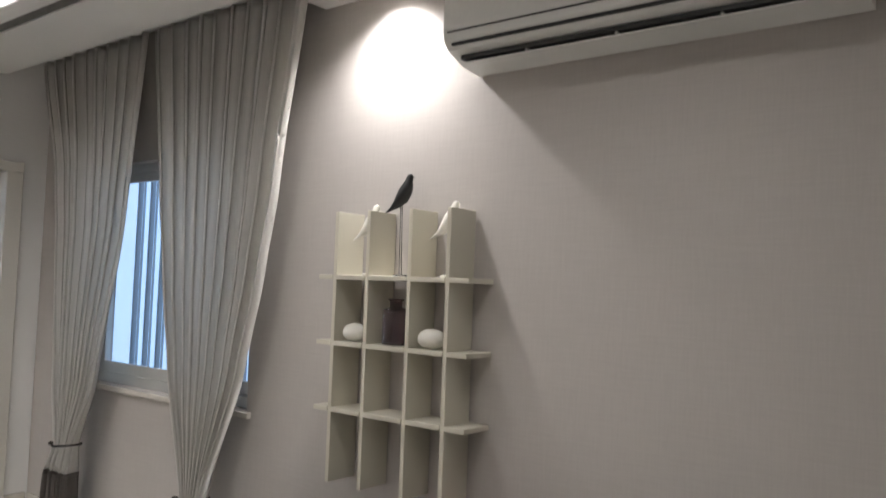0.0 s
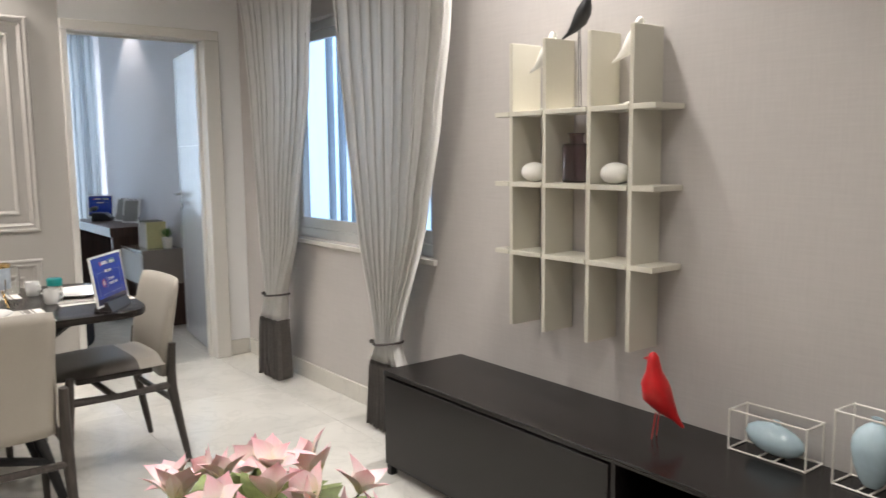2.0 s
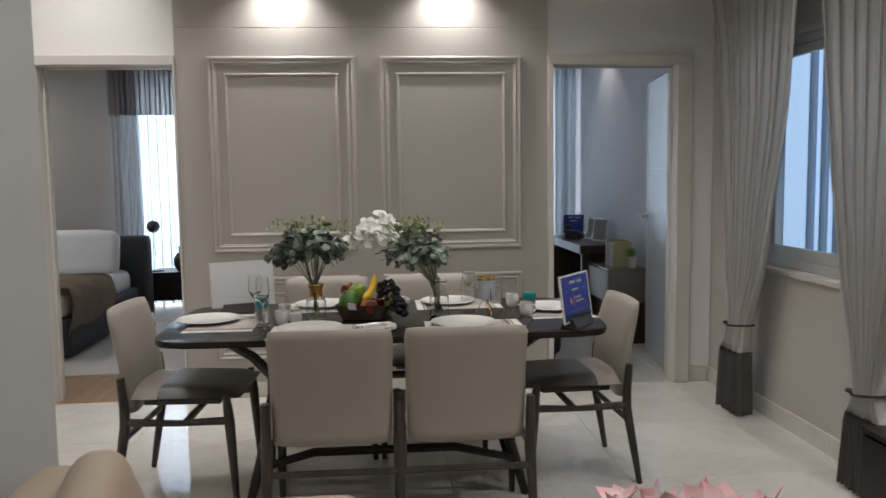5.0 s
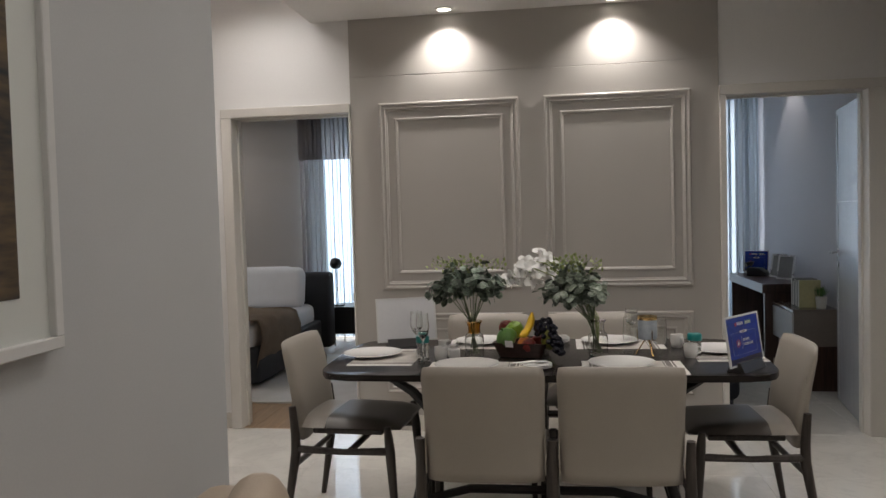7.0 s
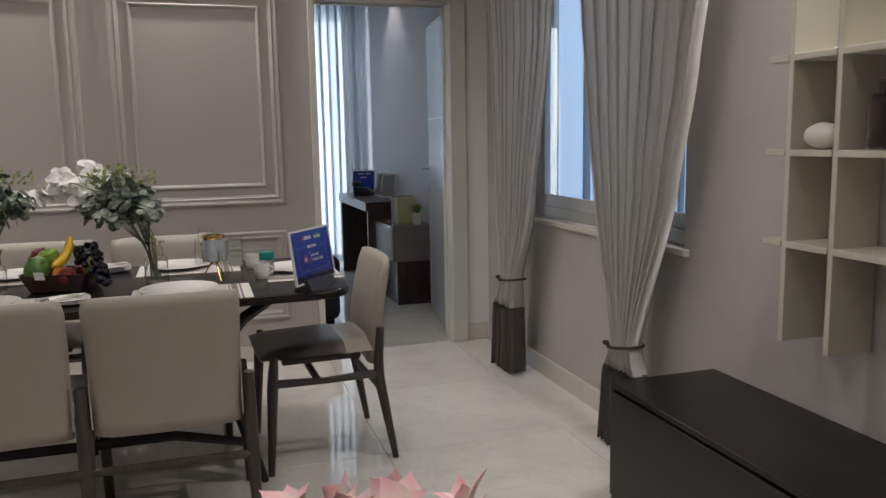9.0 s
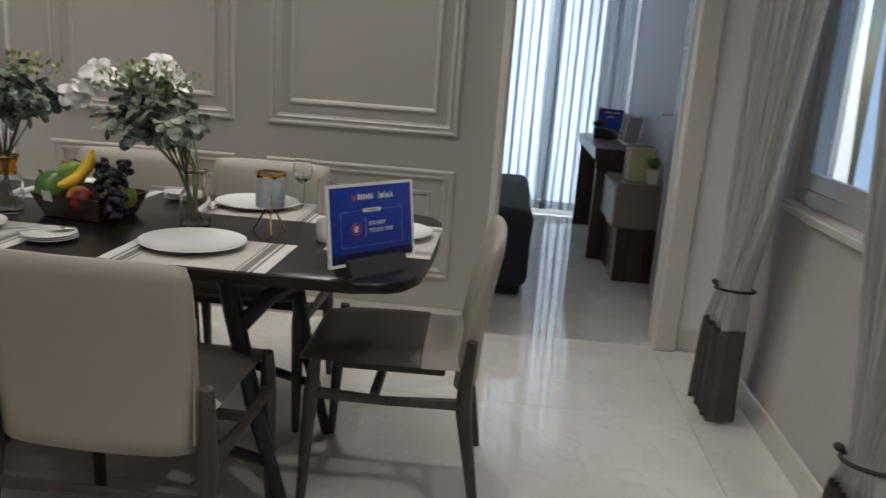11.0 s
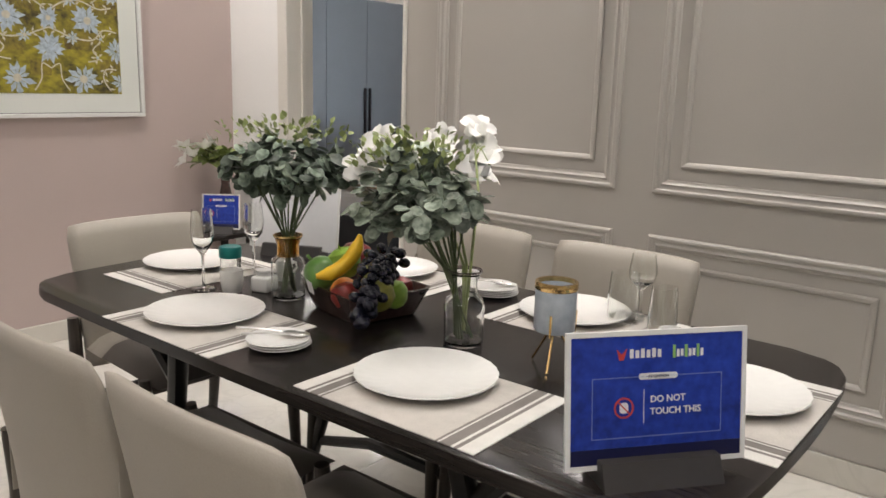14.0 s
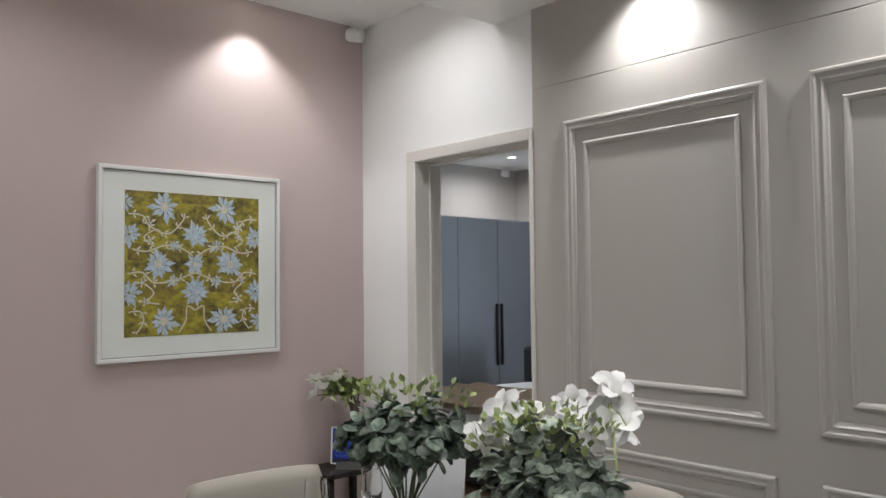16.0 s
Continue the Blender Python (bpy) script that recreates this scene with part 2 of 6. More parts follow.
def lily(name):
    """Petal that runs from a greenish cream base to a pink tip, with fine streaks along it."""
    m, n, l, p = nodes_of(name)
    tc, sep, ramp = n.new("ShaderNodeTexCoord"), n.new("ShaderNodeSeparateXYZ"), n.new("ShaderNodeValToRGB")
    nz, mp, ad = n.new("ShaderNodeTexNoise"), n.new("ShaderNodeMapping"), n.new("ShaderNodeMath")
    mp.inputs["Scale"].default_value = (14, 260, 60)
    nz.inputs["Scale"].default_value = 1.0
    l.new(tc.outputs["Object"], mp.inputs[0])
    l.new(mp.outputs[0], nz.inputs[0])
    l.new(tc.outputs["Object"], sep.inputs[0])
    ad.operation = "MULTIPLY_ADD"
    ad.inputs[1].default_value = 0.035
    l.new(nz.outputs[0], ad.inputs[0])
    l.new(sep.outputs[0], ad.inputs[2])
    mr = n.new("ShaderNodeMapRange")
    mr.inputs[1].default_value, mr.inputs[2].default_value = 0.02, 0.10
    l.new(ad.outputs[0], mr.inputs[0])
    e = ramp.color_ramp.elements
    e[0].color, e[1].color = (0.76, 0.73, 0.44, 1), (0.90, 0.50, 0.55, 1)
    k = e.new(0.5)
    k.color = (0.92, 0.76, 0.72, 1)
    l.new(mr.outputs[0], ramp.inputs[0])
    hsv, oi, r2 = n.new("ShaderNodeHueSaturation"), n.new("ShaderNodeObjectInfo"), n.new("ShaderNodeMapRange")
    r2.inputs[3].default_value, r2.inputs[4].default_value = 0.75, 1.1
    l.new(oi.outputs["Random"], r2.inputs[0])
    l.new(r2.outputs[0], hsv.inputs["Saturation"])
    l.new(ramp.outputs[0], hsv.inputs["Color"])
    l.new(hsv.outputs[0], p.inputs["Base Color"])
    p.inputs["Roughness"].default_value = 0.5
    p.inputs["Subsurface Weight"].default_value = 0.15
    p.inputs["Subsurface Radius"].default_value = (0.01, 0.006, 0.005)
    return m


M = dict(
    wallpaper=weave("woven_wall_covering", (0.50, 0.468, 0.445), 0.75, 190, 0.035, 0.12, slub=0.8),
    white=mat("white_wall_paint", (0.82, 0.815, 0.80), 0.7, vary=0.02, scale=2, grain=180, bump=0.06),
    ceiling=mat("ceiling_paint", (0.80, 0.79, 0.77), 0.8, vary=0.02, scale=2, grain=160, bump=0.05),
    panel=mat("panel_paint", (0.43, 0.405, 0.37), 0.38, vary=0.025, scale=2, grain=220, bump=0.04),
    mauve=mat("mauve_wall_paint", (0.50, 0.41, 0.385), 0.7, vary=0.025, scale=2, grain=170, bump=0.07),
    greige=mat("greige_wall_paint", (0.46, 0.43, 0.40), 0.7, vary=0.03, scale=2, grain=170, bump=0.06),
    greywall=mat("pale_grey_wall_paint", (0.56, 0.57, 0.57), 0.55, vary=0.03, scale=2, grain=170, bump=0.06),
    study=mat("lilac_grey_wall_paint", (0.55, 0.53, 0.55), 0.6, vary=0.03, scale=2, grain=170, bump=0.06),
    frame=mat("door_frame_paint", (0.66, 0.635, 0.585), 0.42, vary=0.03, scale=3, grain=120, bump=0.04),
    leafdoor=mat("door_leaf_laminate", (0.56, 0.57, 0.59), 0.22, vary=0.06, scale=1, grain=5, bump=0.05, stretch=(30, 30, 2), coat=0.3),
    floor=marble("polished_marble_tile", (0.70, 0.675, 0.62), 0.045),
    grout=mat("tile_joint", (0.45, 0.42, 0.37), 0.8),
    skirt=marble("marble_skirting", (0.66, 0.63, 0.57), 0.15),
    darkwood=wood("dark_oak_veneer", (0.017, 0.0135, 0.0122), 0.25, 1, 0.5, 0.0, spec=0.32),
    darkwoodx=wood("dark_oak_veneer_long", (0.011, 0.0092, 0.0086), 0.24, 0, 0.35, 0.0, spec=0.32),
    blackmetal=mat("black_lacquer", (0.012, 0.011, 0.011), 0.35, vary=0.2),
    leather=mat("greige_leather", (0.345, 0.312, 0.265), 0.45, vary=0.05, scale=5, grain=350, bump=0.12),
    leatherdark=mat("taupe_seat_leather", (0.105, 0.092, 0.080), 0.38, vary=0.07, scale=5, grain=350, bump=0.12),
    chairwood=wood("grey_brown_ash", (0.050, 0.041, 0.035), 0.4, 2, 0.35),
    sofa=mat("tan_leather", (0.47, 0.38, 0.29), 0.5, vary=0.06, scale=4, grain=260, bump=0.15),
    linen=sheer("cream_linen", (0.83, 0.81, 0.775), 0.0, threads=(240, 240, 8), low=0.93, through=0.18),
    band=weave("grey_linen_band", (0.20, 0.18, 0.165), 0.9, 260, 0.12, 0.4),
    tie=mat("dark_cord", (0.03, 0.022, 0.018), 0.7, grain=200),
    shelf=mat("cream_lacquer", (0.62, 0.59, 0.50), 0.42, vary=0.02, scale=4, grain=200, bump=0.03),
    plastic=mat("white_plastic", (0.74, 0.74, 0.72), 0.35, vary=0.02, bump=0.02),
    slot=mat("dark_slot", (0.02, 0.02, 0.02), 0.6),
    red=mat("red_lacquer", (0.50, 0.010, 0.012), 0.30, vary=0.1, scale=6),
    black=mat("black_lacquered_wood", (0.012, 0.012, 0.013), 0.4, vary=0.2),
    ceramic=mat("matt_white_ceramic", (0.76, 0.74, 0.68), 0.5, vary=0.04, grain=90),
    china=mat("white_china", (0.80, 0.79, 0.76), 0.12, vary=0.02, bump=0.02, coat=0.3),
    blueglaze=mat("pale_blue_glaze", (0.48, 0.62, 0.68), 0.1, vary=0.05, coat=0.5),
    wire=mat("cream_wire", (0.72, 0.69, 0.62), 0.4),
    smoke=glass("smoked_glass", (0.58, 0.50, 0.53)),
    clear=glass("clear_glass", (0.97, 0.98, 0.97)),
    amber=glass("amber_glass", (0.93, 0.60, 0.20)),
    pane=glass("window_glass", (0.96, 0.98, 1.0)),
    aluminium=mat("grey_aluminium", (0.60, 0.61, 0.60), 0.4, metal=0.3, vary=0.03),
    steel=mat("brushed_steel", (0.60, 0.59, 0.57), 0.28, metal=1.0, vary=0.06, grain=200),
    gold=mat("polished_brass", (0.70, 0.47, 0.20), 0.22, metal=1.0, vary=0.05),
    bluelabel=mat("blue_sign_print", (0.012, 0.035, 0.30), 0.25, vary=0.35, scale=5, second=(0.02, 0.06, 0.46), bump=0),
    navyband=mat("navy_sign_band", (0.006, 0.008, 0.05), 0.3, bump=0),
    signwhite=mat("white_sign_ink", (0.75, 0.75, 0.76), 0.4, vary=0.02, bump=0),
    signpale=mat("pale_blue_ink", (0.18, 0.26, 0.52), 0.4, vary=0.02, bump=0),
    signred=mat("red_ink", (0.50, 0.05, 0.04), 0.4, vary=0.02, bump=0),
    signgreen=mat("green_ink", (0.22, 0.45, 0.12), 0.4, vary=0.02, bump=0),
    signbase=mat("grey_brown_plastic", (0.034, 0.030, 0.028), 0.4),
    mat=weave("grey_linen_mat", (0.50, 0.47, 0.43), 0.9, 380, 0.12, 0.5),
    matdark=weave("dark_mat_stripe", (0.20, 0.18, 0.165), 0.9, 380, 0.14, 0.5),
    matlight=weave("pale_mat_stripe", (0.66, 0.64, 0.60), 0.9, 380, 0.1, 0.5),
    leaf=mat("eucalyptus_leaf", (0.055, 0.088, 0.058), 0.48, vary=0.2, scale=20, grain=90, random_tint=0.6, second=(0.24, 0.30, 0.235)),
    leaf2=mat("pale_eucalyptus_leaf", (0.105, 0.145, 0.10), 0.48, vary=0.2, scale=20, grain=90, random_tint=0.55, second=(0.38, 0.43, 0.35)),
    leafmass2=mat("pale_eucalyptus_foliage", (0.10, 0.14, 0.095), 0.5, vary=0.3, scale=34, grain=90, second=(0.33, 0.38, 0.30)),
    leafmass=mat("eucalyptus_foliage", (0.05, 0.080, 0.052), 0.5, vary=0.35, scale=34, grain=90, second=(0.21, 0.265, 0.20)),
    leafpale=mat("pale_green_sprig", (0.27, 0.32, 0.12), 0.5, vary=0.2, random_tint=0.3),
    stem=mat("green_stem", (0.08, 0.11, 0.045), 0.5, vary=0.2),
    petal=mat("white_petal", (0.88, 0.87, 0.84), 0.55, vary=0.03, sss=0.1),
    pink=lily("pink_lily_petal"),
    lilyleaf=mat("lily_leaf", (0.22, 0.27, 0.09), 0.5, vary=0.25, random_tint=0.3),
    teal=mat("teal_cap", (0.0, 0.20, 0.19), 0.35, vary=0.05),
    candle=mat("pale_blue_lacquer", (0.42, 0.49, 0.56), 0.3, vary=0.12, scale=6, second=(0.55, 0.60, 0.65)),
    bowl=mat("brown_lacquer_bowl", (0.075, 0.045, 0.038), 0.18, vary=0.25, coat=0.4),
    banana=mat("banana_skin", (0.78, 0.48, 0.02), 0.45, vary=0.08, scale=12),
    greenfruit=mat("green_apple_skin", (0.22, 0.36, 0.05), 0.35, vary=0.2, scale=16),
    pepper=mat("green_pepper_skin", (0.10, 0.22, 0.05), 0.3, vary=0.2),
    pear=mat("pear_skin", (0.24, 0.24, 0.04), 0.45, vary=0.25, scale=14),
    redfruit=mat("red_apple_skin", (0.22, 0.025, 0.02), 0.35, vary=0.4, scale=12),
    orange=mat("orange_skin", (0.70, 0.24, 0.05), 0.45, vary=0.2, scale=10),
    grape=mat("black_grape_skin", (0.008, 0.008, 0.017), 0.20, vary=0.4, scale=40),
    canvas=mat("olive_print", (0.10, 0.078, 0.024), 0.6, vary=0.5, scale=7, grain=30, stretch=(1, 1, 1.4), second=(0.40, 0.34, 0.03)),
    artblue=mat("pale_blue_print", (0.42, 0.50, 0.58), 0.6, vary=0.25, scale=40, grain=90),
    artcream=mat("cream_print", (0.58, 0.54, 0.44), 0.6, vary=0.12, scale=40),
    artbrown=mat("brown_print", (0.15, 0.105, 0.03), 0.6, vary=0.35, scale=14, second=(0.30, 0.24, 0.03)),
    mount=mat("white_picture_mount", (0.72, 0.74, 0.70), 0.5, vary=0.015, grain=200),
    mosaic=mat("dark_mosaic", (0.10, 0.095, 0.09), 0.35, vary=0.6, scale=60, grain=140, bump=0.5),
    wardrobe=mat("slate_blue_laminate", (0.185, 0.20, 0.225), 0.4, vary=0.03),
    oakfloor=wood("oak_plank", (0.34, 0.23, 0.14), 0.35, 0, 0.2),
    rug=mat("pale_rug", (0.50, 0.48, 0.45), 0.95, vary=0.06, grain=250, bump=0.5),
    darkfabric=mat("charcoal_fabric", (0.035, 0.038, 0.045), 0.85, vary=0.15, grain=300, bump=0.3),
    navyfabric=mat("navy_bedcover", (0.012, 0.014, 0.022), 0.8, vary=0.2, grain=250, bump=0.3),
    sheet=mat("white_bed_linen", (0.74, 0.75, 0.77), 0.85, vary=0.03, grain=200, bump=0.2),
    blanket=mat("brown_throw", (0.36, 0.275, 0.20), 0.9, vary=0.15, grain=200, bump=0.4),
    walnut=wood("walnut_veneer", (0.055, 0.030, 0.022), 0.3, 2, 0.35),
    taupelac=mat("taupe_lacquer", (0.22, 0.19, 0.165), 0.2, vary=0.05, coat=0.2),
    bookyellow=mat("pale_yellow_cover", (0.55, 0.52, 0.28), 0.5),
    bookgrey=mat("grey_cover", (0.25, 0.25, 0.24), 0.5),
    paper=mat("paper", (0.75, 0.73, 0.68), 0.8, vary=0.03, grain=200),
    # coarse upright streaks darken these sheers' colour in place of shaded folds
    sheerwhite=sheer("white_sheer", (0.74, 0.84, 0.94), 0.13, threads=(7, 7, 0.4), low=0.66),
    sheergrey=sheer("grey_sheer", (0.64, 0.67, 0.70), 0.20, threads=(9, 9, 0.4), low=0.75),
    taupesheer=sheer("taupe_sheer", (0.40, 0.36, 0.355), 0.10, threads=(9, 9, 0.4), low=0.7),
    tealcloth=mat("teal_curtain_cloth", (0.07, 0.23, 0.34), 0.85, vary=0.15, grain=150),
    taupecloth=mat("taupe_curtain_cloth", (0.14, 0.12, 0.12), 0.85, vary=0.15, grain=150),
    cladding=mat("ribbed_metal_cladding", (0.42, 0.47, 0.52), 0.5, vary=0.05, scale=2),
    blueglow=glow("pale_daylight_backdrop", (0.52, 0.73, 1.0), 1.1),
    skyglow=glow("bright_sky_backdrop", (0.84, 0.93, 1.0), 4.2),
    lampglow=glow("lamp_disc", (1.0, 0.95, 0.86), 14.0),
    abstract=mat("dark_abstract_print", (0.03, 0.045, 0.06), 0.5, vary=0.6, scale=3, grain=9, stretch=(1, 1, 5), second=(0.18, 0.12, 0.06)),
    tablestone=mat("grey_coffee_table_top", (0.30, 0.285, 0.27), 0.2, vary=0.1, scale=3),
)


# ---- mesh helpers ----
def empty(name, m, label, category, group="", kind=""):
    ob = new(name, None)
    ob.empty_display_size = 0.05
    ob.matrix_world = m
    return tagged(ob, label, category, group, kind)


def part(name, bm, material, parent=None, label="", smooth=False, m=None):
    """Links a bmesh as one mesh object, under a thing or a part."""
    me = bpy.data.meshes.new(name)
    bmesh.ops.recalc_face_normals(bm, faces=bm.faces)
    bm.to_mesh(me)
    bm.free()
    if smooth:
        for f in me.polygons:
            f.use_smooth = True
        if smooth != "all":
            me.set_sharp_from_angle(angle=radians(38))
    me.materials.append(M[material])
    ob = new(name, me)
    if parent is not None:
        ob.parent = parent
    if m is not None:
        ob.matrix_local = m
    if label:
        ob["label"] = label
    return ob


def again(ob, parent=None, m=None):
    """A further object on the same mesh."""
    o = new(ob.name.split(".")[0], ob.data)
    o.parent = parent if parent is not None else ob.parent
    if m is not None:
        o.matrix_local = m
    return o


def structure(ob, label, category):
    return tagged(ob, label, category, "", "structure")


def bx(bm, x0, x1, y0, y1, z0, z1, bevel=0.0, m=None, seg=1):
    mm = Matrix.Translation(((x0 + x1) / 2, (y0 + y1) / 2, (z0 + z1) / 2)) @ Matrix.Diagonal((abs(x1 - x0), abs(y1 - y0), abs(z1 - z0), 1))
    r = bmesh.ops.create_cube(bm, size=1.0, matrix=(m or Matrix()) @ mm)
    if bevel:
        es = list({e for v in r["verts"] for e in v.link_edges})
        bmesh.ops.bevel(bm, geom=es, offset=bevel, segments=seg, profile=0.5, affect="EDGES")
    return bm


def boxm(*b, bevel=0.0, seg=1):
    return bx(bmesh.new(), *b, bevel=bevel, seg=seg)


def boxes(items, bevel=0.0):
    bm = bmesh.new()
    for b in items:
        bx(bm, *b, bevel=bevel)
    return bm


def lathe(profile, seg=32, bm=None, m=None):
    bm = bm or bmesh.new()
    m = m or Matrix()
    rings = []
    for r, z in profile:
        if r < 1e-5:
            rings.append([bm.verts.new(m @ Vector((0, 0, z)))])
        else:
            rings.append([bm.verts.new(m @ Vector((r * math.cos(2 * math.pi * i / seg), r * math.sin(2 * math.pi * i / seg), z))) for i in range(seg)])
    for a, b in zip(rings, rings[1:]):
        if len(a) == 1 and len(b) == 1:
            continue
        for i in range(seg):
            j = (i + 1) % seg
            if len(a) == 1:
                bm.faces.new((a[0], b[i], b[j]))
            elif len(b) == 1:
                bm.faces.new((a[i], a[j], b[0]))
            else:
                bm.faces.new((a[i], a[j], b[j], b[i]))
    return bm


def tube(points, radius, seg=8, bm=None, flat=1.0):
    """A round or flattened bar along points; radius a number or a list."""
    bm = bm or bmesh.new()
    pts = [Vector(p) for p in points]
    rad = radius if isinstance(radius, (list, tuple)) else [radius] * len(pts)
    rings, side = [], None
    for i, p in enumerate(pts):
        d = (pts[min(i + 1, len(pts) - 1)] - pts[max(i - 1, 0)]).normalized()
        if side is None:
            side = d.orthogonal().normalized()
        side = (side - d * side.dot(d)).normalized()
        up = d.cross(side)
        rings.append([bm.verts.new(p + rad[i] * (math.cos(2 * math.pi * k / seg) * side + flat * math.sin(2 * math.pi * k / seg) * up)) for k in range(seg)])
    for a, b in zip(rings, rings[1:]):
        for i in range(seg):
            bm.faces.new((a[i], a[(i + 1) % seg], b[(i + 1) % seg], b[i]))
    bm.faces.new(rings[0][::-1])
    bm.faces.new(rings[-1])
    return bm


def prism(outline, z0, z1, bevel=0.0, bm=None, m=None):
    bm = bm or bmesh.new()
    m = m or Matrix()
    lo = [bm.verts.new(m @ Vector((x, y, z0))) for x, y in outline]
    hi = [bm.verts.new(m @ Vector((x, y, z1))) for x, y in outline]
    n = len(outline)
    bm.faces.new(lo[::-1])
    top = bm.faces.new(hi)
    for i in range(n):
        bm.faces.new((lo[i], lo[(i + 1) % n], hi[(i + 1) % n], hi[i]))
    if bevel:
        es = [e for e in bm.edges if all(v in hi for v in e.verts) or all(v in lo for v in e.verts)]
        bmesh.ops.bevel(bm, geom=es, offset=bevel, segments=2, profile=0.5, affect="EDGES")
    return bm


def ball(r, scale=(1, 1, 1), sub=3, loc=(0, 0, 0), bm=None, wobble=0.0, seed=0.0, m=None):
    bm = bm or bmesh.new()
    res = bmesh.ops.create_icosphere(bm, subdivisions=sub, radius=1.0)
    for v in res["verts"]:
        k = 1 + wobble * noise.noise(v.co * 1.7 + Vector((seed, seed, seed)))
        co = Vector((v.co.x * scale[0], v.co.y * scale[1], v.co.z * scale[2])) * r * k
        v.co = (m @ co if m else co) + Vector(loc)
    return bm


def rounded(x0, x1, y0, y1, r, n=6):
    out = []
    for cx, cy, a in ((x1 - r, y1 - r, 0), (x0 + r, y1 - r, 90), (x0 + r, y0 + r, 180), (x1 - r, y0 + r, 270)):
        for i in range(n + 1):
            t = radians(a + 90 * i / n)
            out.append((cx + r * math.cos(t), cy + r * math.sin(t)))
    return out


def moulding(y0, y1, z0, z1, profile, x=0.0):
    """A mitred rectangular moulding on a wall facing +x; profile: inset from the outer edge, height off the wall."""
    bm = bmesh.new()
    rings = []
    for inset, h in profile:
        rings.append([bm.verts.new((x + h, a, b)) for a, b in ((y0 + inset, z0 + inset), (y1 - inset, z0 + inset), (y1 - inset, z1 - inset), (y0 + inset, z1 - inset))])
    for a, b in zip(rings, rings[1:]):
        for i in range(4):
            bm.faces.new((a[i], a[(i + 1) % 4], b[(i + 1) % 4], b[i]))
    return bm


def text_mesh(body, size, align="LEFT"):
    cu = bpy.data.curves.new("letters", "FONT")
    cu.body, cu.size, cu.align_x, cu.extrude, cu.resolution_u, cu.offset = body, size, align, 0.0004, 3, size * 0.012
    ob = bpy.data.objects.new("letters", cu)
    scene.collection.objects.link(ob)
    me = bpy.data.meshes.new_from_object(ob.evaluated_get(bpy.context.evaluated_depsgraph_get()))
    bpy.data.objects.remove(ob)
    bm = bmesh.new()
    bm.from_mesh(me)
    return bm


def lerp(a, b, t):
    return a + (b - a) * t


def along(table, z):
    """Linear look-up in rows of (z, value)."""
    if z <= table[0][0]:
        return table[0][1]
    for (z0, v0), (z1, v1) in zip(table, table[1:]):
        if z <= z1:
            k = (z - z0) / (z1 - z0)
            k = k * k * (3 - 2 * k) * 0.35 + k * 0.65
            return lerp(v0, v1, k)
    return table[-1][1]


def cloth(left, right, deep, y, z0, z1, folds, nz=40, axis="x", per=8, seed=0.0, thick=0.004):
    """A hanging cloth: left and right edge and fold depth by height. axis: the way that it spreads."""
    bm = bmesh.new()
    nu = folds * per
    rows = []
    for j in range(nz + 1):
        z = lerp(z0, z1, j / nz)
        a, b, d = along(left, z), along(right, z), along(deep, z)
        row = []
        for i in range(nu + 1):
            u = i / nu
            w = 2 * math.pi * folds * u
            jit = 0.45 * noise.noise(Vector((u * folds * 0.8 + seed, z * 0.5, seed)))
            dx = (b - a) / folds * 0.22 * math.sin(2 * w + jit * 3)
            off = d * (math.sin(w + jit * 2.2) * (0.8 + 0.5 * noise.noise(Vector((u * folds * 1.7 + seed + 9, 0.3 * z, 2)))))
            x = lerp(a, b, u) + dx * (1 if 0.02 < u < 0.98 else 0)
            row.append(bm.verts.new((x, y + off, z) if axis == "x" else (y + off, x, z)))
        rows.append(row)
    for r0, r1 in zip(rows, rows[1:]):
        for i in range(nu):
            bm.faces.new((r0[i], r0[i + 1], r1[i + 1], r1[i]))
    if thick:
        bmesh.ops.solidify(bm, geom=bm.faces[:], thickness=thick)
    return bm


# ---- the large structure ----
XB, YW, YP, YL = 6.4, 2.27, -2.40, -0.80        # back of the living room, window wall, picture wall, sofa wall
XE = 2.665                                         # end of the sofa wall
W1, W2, WZ0, WZ1 = 0.60, 2.06, 0.845, 2.07          # window opening
D1A, D1B, D2A, D2B, DH = 1.188, 2.118, -1.955, -1.082, 2.11   # door openings, rough

# window wall
ob = part("wall_north", boxes([(-0.14, W1, YW, YW + 0.16, 0, 2.8), (W2, XB, YW, YW + 0.16, 0, 2.8), (W1, W2, YW, YW + 0.16, 0, WZ0), (W1, W2, YW, YW + 0.16, WZ1, 2.8)]), "wallpaper")
structure(ob, "window wall in taupe woven wall covering", "wall")
# door wall: plaster at both ends, behind the panelling in the middle
ob = part("wall_west", boxes([(-0.14, -0.02, D1B, YW, 0, 2.8), (-0.14, -0.02, D1A, D1B, DH, 2.8), (-0.14, -0.02, D2B, D1A, 0, 2.8), (-0.14, -0.02, D2A, D2B, DH, 3.0), (-0.14, -0.02, YP - 0.12, D2A, 0, 3.0)]), "white")
structure(ob, "white plastered wall with two door openings", "wall")
ob = part("wall_south", boxm(-0.14, XE + 0.12, YP - 0.12, YP, 0, 3.0), "mauve")
structure(ob, "mauve painted wall behind the picture", "wall")
ob = part("wall_sofa", boxm(XE, XB, YL - 0.12, YL, 0, 2.8), "greywall")
structure(ob, "pale grey painted wall behind the sofa", "wall")
ob = part("wall_alcove", boxm(XE, XE + 0.12, YP, YL - 0.12, 0, 3.0), "white")
structure(ob, "white plastered side wall of the dining alcove", "wall")
ob = part("wall_east", boxm(XB, XB + 0.12, YL - 0.12, YW + 0.16, 0, 2.8), "greige")
